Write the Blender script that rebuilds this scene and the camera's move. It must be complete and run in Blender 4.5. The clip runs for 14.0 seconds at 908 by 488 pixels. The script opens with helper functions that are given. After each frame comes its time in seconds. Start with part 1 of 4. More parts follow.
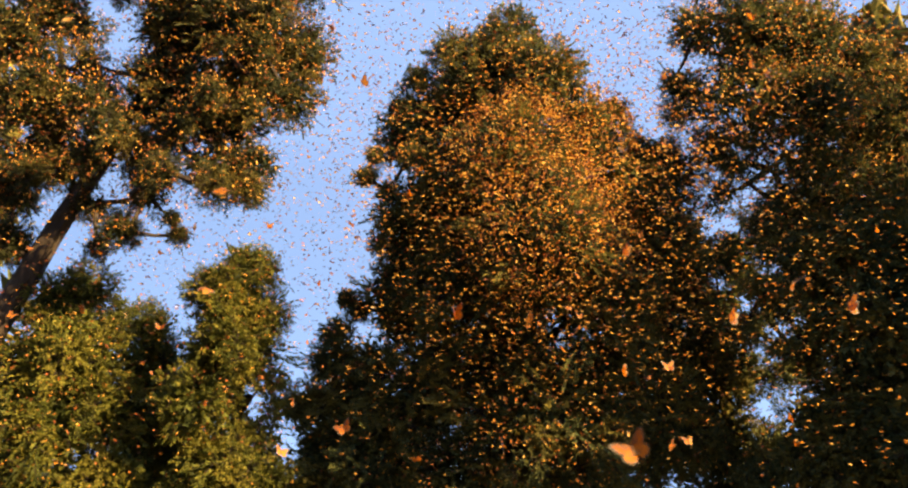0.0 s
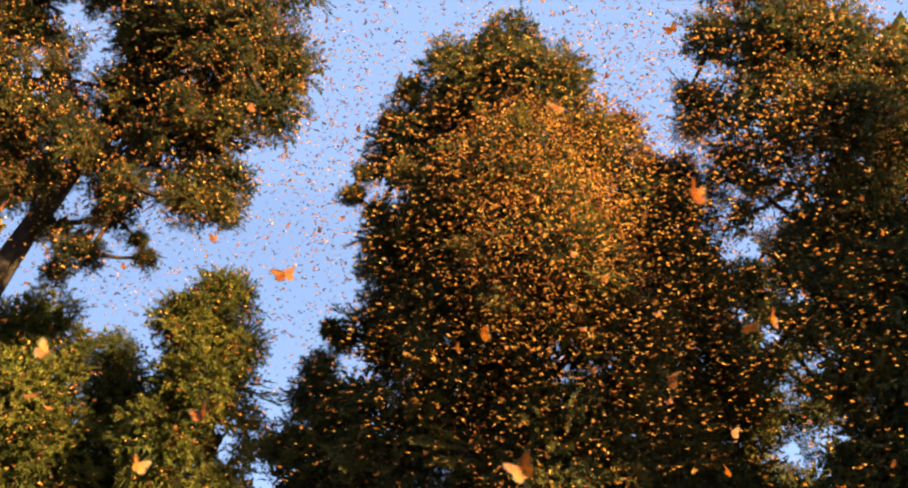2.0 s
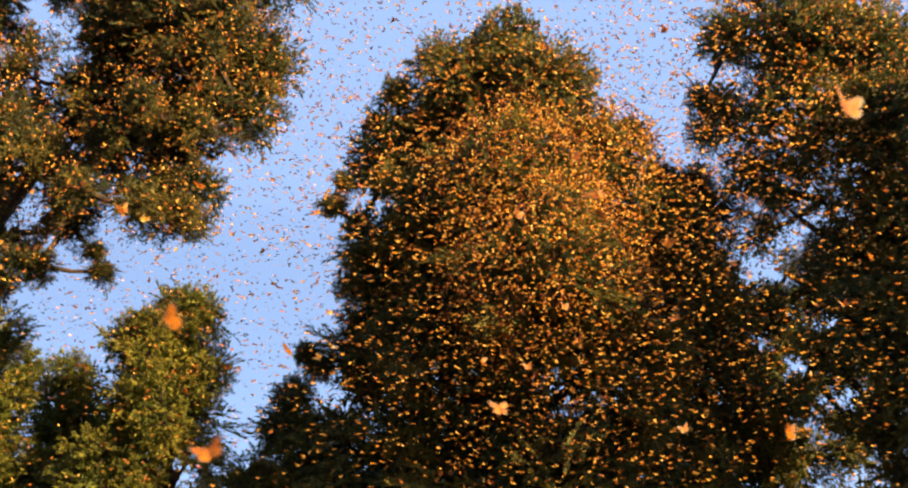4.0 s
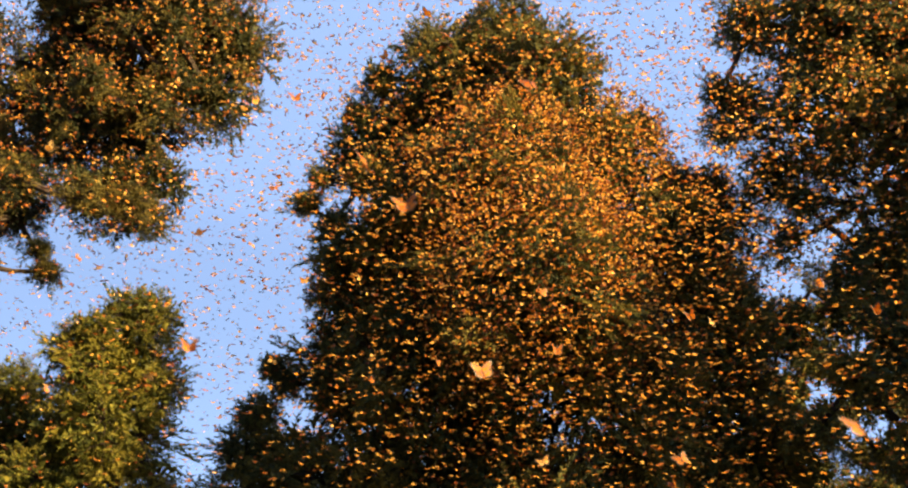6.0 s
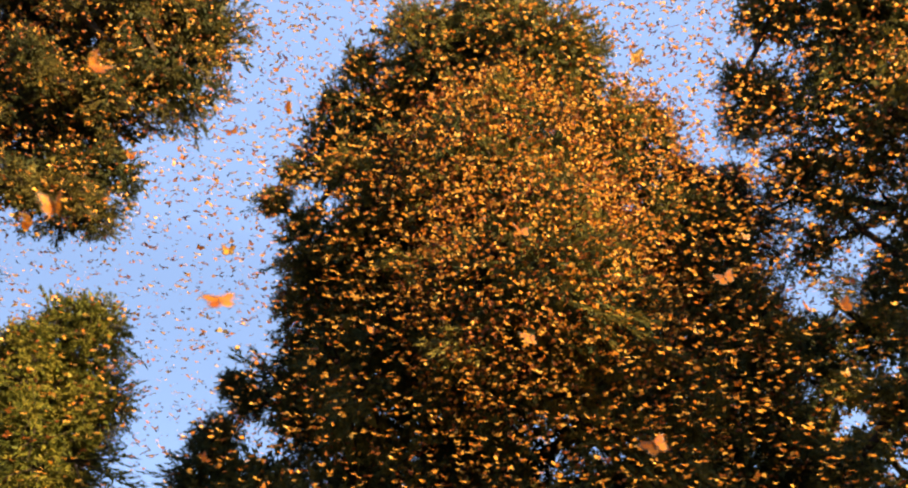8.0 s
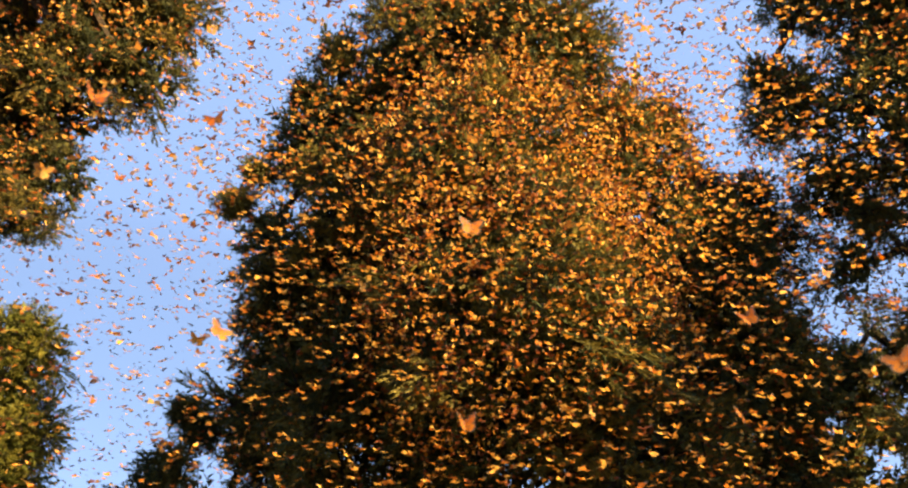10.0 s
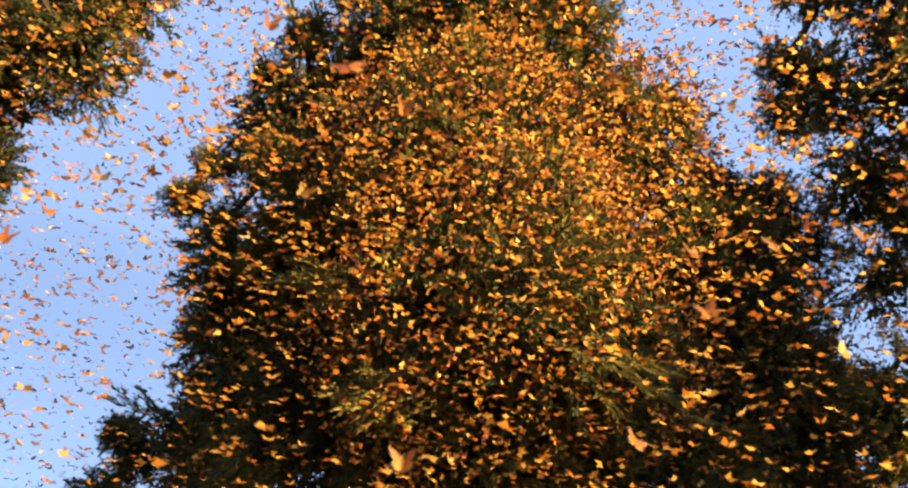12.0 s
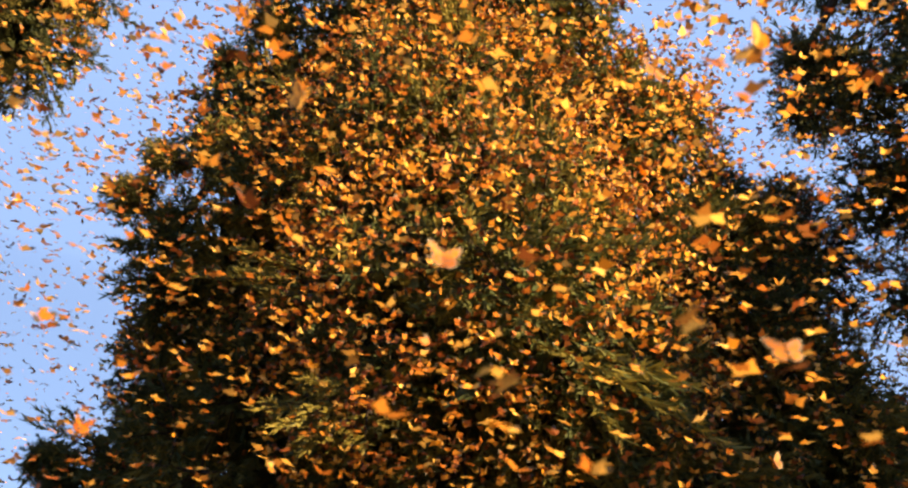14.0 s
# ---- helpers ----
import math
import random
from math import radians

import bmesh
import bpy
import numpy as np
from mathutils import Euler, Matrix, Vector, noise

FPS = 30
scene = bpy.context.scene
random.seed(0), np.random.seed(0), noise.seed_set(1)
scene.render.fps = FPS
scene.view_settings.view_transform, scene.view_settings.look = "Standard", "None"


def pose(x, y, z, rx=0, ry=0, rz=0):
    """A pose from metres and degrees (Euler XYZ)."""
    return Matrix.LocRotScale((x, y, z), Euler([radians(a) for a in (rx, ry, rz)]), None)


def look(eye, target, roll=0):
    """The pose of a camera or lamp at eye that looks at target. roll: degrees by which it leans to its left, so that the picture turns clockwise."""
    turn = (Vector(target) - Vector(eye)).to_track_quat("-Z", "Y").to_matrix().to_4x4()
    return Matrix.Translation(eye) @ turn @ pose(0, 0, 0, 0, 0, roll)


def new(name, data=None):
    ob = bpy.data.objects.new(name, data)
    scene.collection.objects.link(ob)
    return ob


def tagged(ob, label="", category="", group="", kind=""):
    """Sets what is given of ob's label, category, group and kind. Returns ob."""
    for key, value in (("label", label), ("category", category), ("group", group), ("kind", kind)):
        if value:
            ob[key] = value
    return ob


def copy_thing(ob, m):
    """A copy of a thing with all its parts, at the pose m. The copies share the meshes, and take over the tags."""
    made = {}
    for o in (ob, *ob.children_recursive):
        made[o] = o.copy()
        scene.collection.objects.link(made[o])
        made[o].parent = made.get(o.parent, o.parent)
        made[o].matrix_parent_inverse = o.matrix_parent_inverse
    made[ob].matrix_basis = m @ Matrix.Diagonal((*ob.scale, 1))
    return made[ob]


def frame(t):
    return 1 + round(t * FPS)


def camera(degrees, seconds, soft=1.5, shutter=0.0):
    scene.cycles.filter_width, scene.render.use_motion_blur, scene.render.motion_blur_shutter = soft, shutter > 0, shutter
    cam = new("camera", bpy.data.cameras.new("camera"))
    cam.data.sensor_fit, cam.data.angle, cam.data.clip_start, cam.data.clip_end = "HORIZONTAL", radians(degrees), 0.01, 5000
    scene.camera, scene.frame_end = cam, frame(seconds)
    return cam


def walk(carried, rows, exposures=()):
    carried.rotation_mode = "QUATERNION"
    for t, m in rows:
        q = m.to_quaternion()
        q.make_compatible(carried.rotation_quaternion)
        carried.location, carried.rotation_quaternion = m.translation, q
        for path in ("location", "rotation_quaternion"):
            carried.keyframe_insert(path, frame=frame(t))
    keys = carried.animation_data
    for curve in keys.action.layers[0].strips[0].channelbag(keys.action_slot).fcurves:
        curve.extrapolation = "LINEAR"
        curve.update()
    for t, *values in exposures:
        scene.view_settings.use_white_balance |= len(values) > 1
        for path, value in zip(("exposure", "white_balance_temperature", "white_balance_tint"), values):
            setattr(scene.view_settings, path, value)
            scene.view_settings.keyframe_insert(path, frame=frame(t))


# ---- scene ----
cam = camera(55.3, 14.0, 2.2, 0.5)
cam.data.dof.use_dof, cam.data.dof.focus_distance, cam.data.dof.aperture_fstop = True, 14.0, 2.8
METRES, EYE, TILT, LEAN, TURN = 12.0, 7.0, 17.0, 0.0, 0.0
ROWS = [
    (0.0, 0.0, 0.0, 0.0, 0.0, 0.0, 0.0),
    (0.5, 0.0057, 0.0367, -0.0056, 0.09, 0.58, -0.05),
    (1.0, 0.0107, 0.0757, -0.0145, 0.17, 1.28, -0.06),
    (1.5, 0.0198, 0.1141, -0.0253, 0.41, 2.11, -0.08),
    (2.0, 0.0268, 0.1533, -0.0337, 0.59, 2.85, -0.13),
    (2.5, 0.0343, 0.1918, -0.0422, 0.75, 3.58, -0.21),
    (3.0, 0.0417, 0.2312, -0.0478, 0.88, 4.2, -0.3),
    (5.5, 0.0862, 0.4175, -0.0385, 1.71, 5.08, -1.65),
    (6.0, 0.0936, 0.4561, -0.0436, 1.84, 5.51, -1.84),
    (6.5, 0.1013, 0.4939, -0.0515, 2.01, 6.14, -1.98),
    (7.0, 0.1058, 0.5319, -0.0544, 2.05, 6.56, -2.15),
    (7.5, 0.1099, 0.5686, -0.0561, 2.05, 6.91, -2.29),
    (8.0, 0.1145, 0.6041, -0.0576, 2.07, 7.22, -2.51),
    (10.5, 0.1424, 0.7682, -0.0279, 2.51, 7.55, -3.83),
    (11.0, 0.1485, 0.7999, -0.0337, 2.56, 8.27, -4.05),
    (11.5, 0.1553, 0.8332, -0.0382, 2.65, 8.95, -4.24),
    (12.0, 0.1603, 0.8646, -0.0404, 2.64, 9.5, -4.4),
    (12.5, 0.1627, 0.8946, -0.0452, 2.52, 10.31, -4.63),
    (13.0, 0.1657, 0.9227, -0.0479, 2.4, 10.98, -4.81),
    (13.5, 0.168, 0.9485, -0.0505, 2.24, 11.63, -4.91),
    (14.0, 0.1707, 0.9715, -0.0536, 2.11, 12.27, -5.02),
]
walk(cam, [(t, pose(0, 0, EYE, TILT, LEAN, TURN) @ pose(METRES * x, METRES * y, METRES * z, 90 + pitch, roll, yaw)) for t, x, y, z, yaw, pitch, roll in ROWS])

# ---- light ----
SUN_FROM = Vector((0.82, -0.42, 0.44)).normalized()
sun = new("sun", bpy.data.lights.new("sun", "SUN"))
sun.data.energy, sun.data.angle, sun.data.color = 5.0, radians(0.6), (1.0, 0.66, 0.30)
sun.matrix_world = look(SUN_FROM * 60, (0, 0, 0))
world = bpy.data.worlds.new("sky")
scene.world = world
world.use_nodes = True
wn = world.node_tree.nodes
sky = wn.new("ShaderNodeTexSky")
sky.sky_type, sky.sun_disc = "NISHITA", False
sky.sun_elevation = math.asin(SUN_FROM.z)
sky.sun_rotation = math.atan2(SUN_FROM.x, SUN_FROM.y)
sky.altitude, sky.dust_density, sky.ozone_density = 2500, 3.0, 1.1
wn["Background"].inputs[1].default_value = 0.12
lift, way = wn.new("ShaderNodeMapping"), wn.new("ShaderNodeTexCoord")
lift.inputs["Location"].default_value = (0, 0, 0.6)
world.node_tree.links.new(way.outputs["Generated"], lift.inputs[0])
world.node_tree.links.new(lift.outputs[0], sky.inputs[0])
world.node_tree.links.new(sky.outputs[0], wn["Background"].inputs[0])
scene.view_settings.exposure = 2.69
scene.view_settings.use_white_balance = True
scene.view_settings.white_balance_temperature, scene.view_settings.white_balance_tint = 7500, 12


# ---- materials ----
def material(name, rough=0.7):
    m = bpy.data.materials.new(name)
    m.use_nodes = True
    m.node_tree.nodes["Principled BSDF"].inputs["Roughness"].default_value = rough
    return m, m.node_tree.nodes, m.node_tree.links


def ramp(nodes, stops):
    r = nodes.new("ShaderNodeValToRGB")
    for e, (p, c) in zip([r.color_ramp.elements[0], r.color_ramp.elements[1]], (stops[0], stops[-1])):
        e.position, e.color = p, (*c, 1)
    for p, c in stops[1:-1]:
        r.color_ramp.elements.new(p).color = (*c, 1)
    return r


def needle_material(name, dark, mid, light):
    """Needles: colour by twig, by bough and by patches of the crown, thin enough to let some light through."""
    m, n, l = material(name, 0.55)
    geo, info = n.new("ShaderNodeNewGeometry"), n.new("ShaderNodeObjectInfo")
    tex = n.new("ShaderNodeTexNoise")
    tex.inputs["Scale"].default_value = 0.9
    l.new(geo.outputs["Position"], tex.inputs["Vector"])
    mix = n.new("ShaderNodeMath")
    mix.operation = "MULTIPLY_ADD"
    mix.inputs[1].default_value = 0.45
    l.new(geo.outputs["Random Per Island"], mix.inputs[0])
    l.new(tex.outputs["Fac"], mix.inputs[2])
    more = n.new("ShaderNodeMath")
    more.operation = "MULTIPLY_ADD"
    more.inputs[1].default_value = 0.3
    l.new(info.outputs["Random"], more.inputs[0])
    l.new(mix.outputs[0], more.inputs[2])
    r = ramp(n, [(0.40, dark), (0.85, mid), (1.0, light)])
    l.new(more.outputs[0], r.inputs[0])
    p = n["Principled BSDF"]
    l.new(r.outputs[0], p.inputs["Base Color"])
    p.inputs["Specular IOR Level"].default_value = 0.1
    thin = n.new("ShaderNodeBsdfTranslucent")
    l.new(r.outputs[0], thin.inputs["Color"])
    both = n.new("ShaderNodeMixShader")
    both.inputs[0].default_value = 0.22
    l.new(p.outputs[0], both.inputs[1])
    l.new(thin.outputs[0], both.inputs[2])
    l.new(both.outputs[0], n["Material Output"].inputs[0])
    return m


def wing_material(name, stops, through_share):
    """Scales of a wing: orange that varies from one wing to the next, lit through from behind."""
    m, n, l = material(name, 0.6)
    geo, info = n.new("ShaderNodeNewGeometry"), n.new("ShaderNodeObjectInfo")
    add = n.new("ShaderNodeMath")
    add.operation = "ADD"
    l.new(geo.outputs["Random Per Island"], add.inputs[0])
    l.new(info.outputs["Random"], add.inputs[1])
    half = n.new("ShaderNodeMath")
    half.operation = "FRACT"
    l.new(add.outputs[0], half.inputs[0])
    tex = n.new("ShaderNodeTexNoise")
    tex.inputs["Scale"].default_value = 180
    coord = n.new("ShaderNodeTexCoord")
    l.new(coord.outputs["Object"], tex.inputs["Vector"])
    fine = n.new("ShaderNodeMath")
    fine.operation = "MULTIPLY_ADD"
    fine.inputs[1].default_value = 0.35
    l.new(tex.outputs["Fac"], fine.inputs[0])
    l.new(half.outputs[0], fine.inputs[2])
    r = ramp(n, stops)
    l.new(fine.outputs[0], r.inputs[0])
    p = n["Principled BSDF"]
    l.new(r.outputs[0], p.inputs["Base Color"])
    p.inputs["Specular IOR Level"].default_value = 0.06
    thin = n.new("ShaderNodeBsdfTranslucent")
    l.new(r.outputs[0], thin.inputs["Color"])
    both = n.new("ShaderNodeMixShader")
    both.inputs[0].default_value = through_share
    l.new(p.outputs[0], both.inputs[1])
    l.new(thin.outputs[0], both.inputs[2])
    l.new(both.outputs[0], n["Material Output"].inputs[0])
    return m


def rough_material(name, stops, scale, bump, rough=0.9, stretch=(1, 1, 1)):
    m, n, l = material(name, rough)
    coord, mapping = n.new("ShaderNodeTexCoord"), n.new("ShaderNodeMapping")
    mapping.inputs["Scale"].default_value = stretch
    l.new(coord.outputs["Object"], mapping.inputs[0])
    a, b = n.new("ShaderNodeTexNoise"), n.new("ShaderNodeTexNoise")
    a.inputs["Scale"].default_value, a.inputs["Detail"].default_value = scale, 8
    b.inputs["Scale"].default_value = scale * 0.13
    l.new(mapping.outputs[0], a.inputs["Vector"])
    l.new(mapping.outputs[0], b.inputs["Vector"])
    s = n.new("ShaderNodeMath")
    s.operation = "MULTIPLY_ADD"
    s.inputs[1].default_value = 0.5
    l.new(b.outputs["Fac"], s.inputs[0])
    l.new(a.outputs["Fac"], s.inputs[2])
    r = ramp(n, stops)
    l.new(s.outputs[0], r.inputs[0])
    l.new(r.outputs[0], n["Principled BSDF"].inputs["Base Color"])
    bm = n.new("ShaderNodeBump")
    bm.inputs["Strength"].default_value, bm.inputs["Distance"].default_value = bump, 0.04
    l.new(a.outputs["Fac"], bm.inputs["Height"])
    l.new(bm.outputs[0], n["Principled BSDF"].inputs["Normal"])
    return m


FIR = needle_material("fir_needles", (0.024, 0.046, 0.030), (0.058, 0.075, 0.032), (0.138, 0.127, 0.036))
YOUNG = needle_material("young_fir_needles", (0.020, 0.032, 0.012), (0.068, 0.084, 0.019), (0.155, 0.150, 0.032))
# browner needles of the leaning fir, darkened to stand in for partial shade
OLD_SHADED = needle_material("old_shaded_fir_needles", (0.016, 0.028, 0.018), (0.040, 0.048, 0.020), (0.105, 0.090, 0.026))
# darker than fir bark is; shade on the leaning trunk is in this colour
BARK = rough_material("fir_bark", [(0.4, (0.006, 0.0045, 0.004)), (0.75, (0.016, 0.011, 0.008)), (1.0, (0.034, 0.025, 0.019))], 9, 0.9, stretch=(1, 1, 0.25))
PALE_BARK = rough_material("pale_bark", [(0.4, (0.16, 0.13, 0.10)), (1.0, (0.34, 0.29, 0.23))], 14, 0.5, stretch=(1, 1, 0.3))
SOIL = rough_material("forest_floor", [(0.4, (0.035, 0.029, 0.020)), (0.7, (0.075, 0.060, 0.036)), (1.0, (0.065, 0.080, 0.032))], 1.3, 0.8)
ORANGE = wing_material("monarch_orange", [(0.1, (0.21, 0.064, 0.016)), (0.35, (0.36, 0.128, 0.026)), (0.75, (0.50, 0.245, 0.050)), (1.0, (0.62, 0.39, 0.10))], 0.46)
DEEP = wing_material("deep_monarch_orange", [(0.1, (0.24, 0.055, 0.005)), (0.6, (0.40, 0.112, 0.008)), (1.0, (0.50, 0.19, 0.020))], 0.45)
PALE = wing_material("wing_underside", [(0.1, (0.40, 0.15, 0.015)), (0.6, (0.64, 0.32, 0.05)), (1.0, (0.78, 0.54, 0.18))], 0.46)
# dull brown undersides, darkened further to stand in for wings in shade
DULL_SHADED = wing_material("dull_shaded_underside", [(0.1, (0.07, 0.022, 0.010)), (0.7, (0.19, 0.060, 0.022)), (1.0, (0.32, 0.13, 0.05))], 0.2)
BLACK = rough_material("wing_black", [(0.3, (0.012, 0.010, 0.009)), (1.0, (0.03, 0.024, 0.02))], 300, 0.1, 0.6)
WHITE = rough_material("wing_white_spots", [(0.3, (0.7, 0.68, 0.62)), (1.0, (0.85, 0.83, 0.78))], 300, 0.1, 0.6)


# ---- mesh helpers ----
def link_mesh(name, verts, faces, mats, parent=None, label="", slots=None):
    me = bpy.data.meshes.new(name)
    me.from_pydata([tuple(v) for v in verts], [], faces)
    for m in mats:
        me.materials.append(m)
    if slots is not None:
        me.polygons.foreach_set("material_index", slots)
    ob = new(name, me)
    ob.parent = parent
    return tagged(ob, label)


def tube(points, radii, sides=9, rough=0.0, rng=None):
    """Rings of a tapered, slightly uneven tube along points."""
    pts = [Vector(p) for p in points]
    verts, faces = [], []
    for i, (p, r) in enumerate(zip(pts, radii)):
        way = (pts[min(i + 1, len(pts) - 1)] - pts[max(i - 1, 0)]).normalized()
        a = way.orthogonal().normalized()
        b = way.cross(a)
        for k in range(sides):
            w = 2 * math.pi * k / sides
            q = r * (1 + (rng.uniform(-rough, rough) if rng else 0))
            verts.append(p + (a * math.cos(w) + b * math.sin(w)) * q)
        if i:
            for k in range(sides):
                o, j = (i - 1) * sides, (k + 1) % sides
                faces.append((o + k, o + j, o + sides + j, o + sides + k))
    faces.append(tuple(range(sides))[::-1])
    faces.append(tuple(range(len(verts) - sides, len(verts))))
    return verts, faces


def spray(rng, fans, twigs, needles, wide, reach_of):
    """A bushy bough, about 1 m in radius, that looks along +x: short branches to all sides but the back, with side twigs and needles.
    Returns the needles as triangles (n, 3, 3), and stem lines."""
    tris, stems = [], []
    for f in range(fans):
        h = 1 - 1.5 * (f + 0.5) / fans
        a = 2.399963 * f + rng.uniform(-0.4, 0.4)
        way = np.array([h, math.sqrt(1 - h * h) * math.cos(a), 0.75 * math.sqrt(1 - h * h) * math.sin(a)])
        way /= np.linalg.norm(way)
        length = rng.uniform(0.62, 1.05)
        side = np.cross(way, np.array([0.0, 0.0, 1.0]) + rng.normal(size=3) * 0.35)
        side /= np.linalg.norm(side)
        up = np.cross(side, way)
        droop = rng.uniform(0.05, 0.3)

        def at(s):
            return way * s * length - np.array([0, 0, droop * s * s * length])
        stems.append([at(s) for s in (0.0, 0.5, 1.0)])
        for k in range(twigs):
            s = 0.30 + 0.70 * (k + rng.uniform(0, 0.7)) / twigs
            sign = 1 if k % 2 else -1
            reach = (0.34 * (1.05 - s) + 0.14) * rng.uniform(0.7, 1.25)
            d = way * 0.8 + side * sign * rng.uniform(0.5, 1.0) + up * rng.uniform(-0.3, 0.4)
            if k == twigs - 1:
                d = way
            d /= np.linalg.norm(d)
            q = np.linspace(0.08, 1.0, needles)[:, None]
            base = at(s) + d * q * reach - np.array([0, 0, 0.12]) * q * q * reach
            around = rng.normal(size=(needles, 3))
            around -= (around @ d)[:, None] * d
            around /= np.linalg.norm(around, axis=1)[:, None]
            out = around * 0.75 + d * 0.8
            out /= np.linalg.norm(out, axis=1)[:, None]
            long = rng.uniform(*reach_of, size=(needles, 1))
            flat = np.cross(out, rng.normal(size=(needles, 3)))
            flat /= np.linalg.norm(flat, axis=1)[:, None]
            w = wide * rng.uniform(0.6, 1.3, size=(needles, 1))
            tris.append(np.stack([base - flat * w, base + flat * w, base + out * long], axis=1))
    return np.concatenate(tris), stems


def tri_mesh(name, verts, tris, slots, mats):
    """A mesh of triangles from arrays."""
    me = bpy.data.meshes.new(name)
    me.vertices.add(len(verts))
    me.vertices.foreach_set("co", np.ascontiguousarray(verts, dtype=np.float32).ravel())
    me.loops.add(3 * len(tris))
    me.loops.foreach_set("vertex_index", np.ascontiguousarray(tris, dtype=np.int32).ravel())
    me.polygons.add(len(tris))
    me.polygons.foreach_set("loop_start", np.arange(0, 3 * len(tris), 3, dtype=np.int32))
    for m in mats:
        me.materials.append(m)
    me.polygons.foreach_set("material_index", np.asarray(slots, dtype=np.int32))
    me.update(calc_edges=True)
    return me


def bough_kind(name, seed, mat, fans=12, twigs=6, needles=10, wide=0.03, reach_of=(0.10, 0.18), stalks=True):
    """One kind of bough: its mesh, and its arrays for joined foliage."""
    rng = np.random.default_rng(seed)
    leaf, stems = spray(rng, fans, twigs, needles, wide, reach_of)
    verts = leaf.reshape(-1, 3)
    tris = np.arange(len(verts)).reshape(-1, 3)
    slots = np.zeros(len(tris), dtype=int)
    for s in stems if stalks else ():
        v, f = tube(s, (0.022, 0.014, 0.004), 3)
        more = np.array([(q[0], q[k], q[k + 1]) for q in f for k in range(1, len(q) - 1)]) + len(verts)
        verts = np.concatenate([verts, np.array([tuple(p) for p in v])])
        tris = np.concatenate([tris, more])
        slots = np.concatenate([slots, np.ones(len(more), dtype=int)])
    return tri_mesh(name, verts, tris, slots, [mat, BARK]), verts, tris, slots


FINE_SPRAYS = [bough_kind("bough", 50 + i, FIR, 13, 7, 15, 0.020, (0.09, 0.17)) for i in range(6)]
FIR_SPRAYS = [bough_kind("bough", 10 + i, FIR, 12, 6, 11, 0.026) for i in range(6)]
OLD_SHADED_SPRAYS = [bough_kind("bough", 60 + i, OLD_SHADED, 12, 6, 11, 0.026) for i in range(5)]
SHADY_SPRAYS = [bough_kind("bough", 20 + i, FIR, 11, 6, 9, 0.030) for i in range(4)]
YOUNG_SPRAYS = [bough_kind("bough", 30 + i, YOUNG, 12, 6, 11, 0.026) for i in range(4)]
COARSE_SPRAYS = [bough_kind("bough", 40 + i, FIR, 9, 4, 4, 0.09, (0.15, 0.3), stalks=False) for i in range(3)]


# ---- trees ----
MAIN_LOBES_HIGH = [
    (1.3, 19.2, 18.1, 1.07), (0.35, 19.3, 17.5, 1.22), (0.7, 20.0, 16.8, 1.55), (1.7, 18.3, 15.9, 0.75), (2.1, 18.5, 16.8, 1.15), (-0.85, 20.0, 16.1, 1.24), (-0.9, 19.2, 17.1, 0.42), (-1.3, 19.2, 16.4, 0.26),
    (1.4, 18.4, 14.4, 1.70), (3.2, 19.3, 15.6, 1.29), (-2.1, 19.5, 14.7, 0.32), (-1.9, 19.5, 15.2, 0.28), (-1.6, 19.5, 14.3, 0.25), (-1.1, 19.4, 15.1, 0.36), (-1.5, 20.0, 13.6, 0.45), (-1.8, 20.2, 13.2, 0.38), (-0.9, 20.0, 13.4, 0.51), (-0.3, 19.7, 14.1, 1.84), (2.0, 17.8, 12.5, 1.85),
    (4.2, 19.9, 14.3, 1.48), (-1.2, 20.1, 12.9, 0.92), (0.5, 19.8, 11.9, 2.08), (2.7, 18.6, 11.0, 2.03), (-1.3, 20.5, 11.7, 1.19),
    (4.8, 20.1, 12.7, 1.61), (5.3, 20.3, 15.2, 0.80), (5.5, 20.5, 11.1, 1.46), (-0.3, 20.4, 9.6, 2.06), (2.1, 19.0, 8.8, 2.12),
]
MAIN_LOBES_LOW = [
    (4.5, 20.2, 8.8, 1.72), (-1.5, 20.7, 8.5, 1.56), (0.2, 20.0, 7.1, 1.92), (2.8, 20.0, 7.1, 1.92), (1.3, 20.2, 10.6, 1.63),
    (3.8, 20.3, 10.4, 1.50), (-2.6, 20.5, 11.9, 0.20), (-2.3, 20.5, 11.6, 0.36), (4.0, 19.6, 16.5, 0.32), (0.9, 20.4, 13.3, 1.71),
    (-1.8, 20.5, 10.0, 1.03), (-1.9, 20.5, 7.7, 1.46), (5.6, 20.4, 14.9, 0.85), (5.7, 20.5, 13.8, 0.78), (5.5, 20.4, 12.8, 0.86),
    (2.6, 20.5, 14.7, 1.61), (3.2, 20.5, 13.1, 1.57), (-0.3, 20.4, 12.8, 1.42), (5.3, 20.3, 15.6, 0.57), (4.6, 20.1, 15.7, 0.45),
]
MAIN_LOBES = MAIN_LOBES_HIGH + MAIN_LOBES_LOW
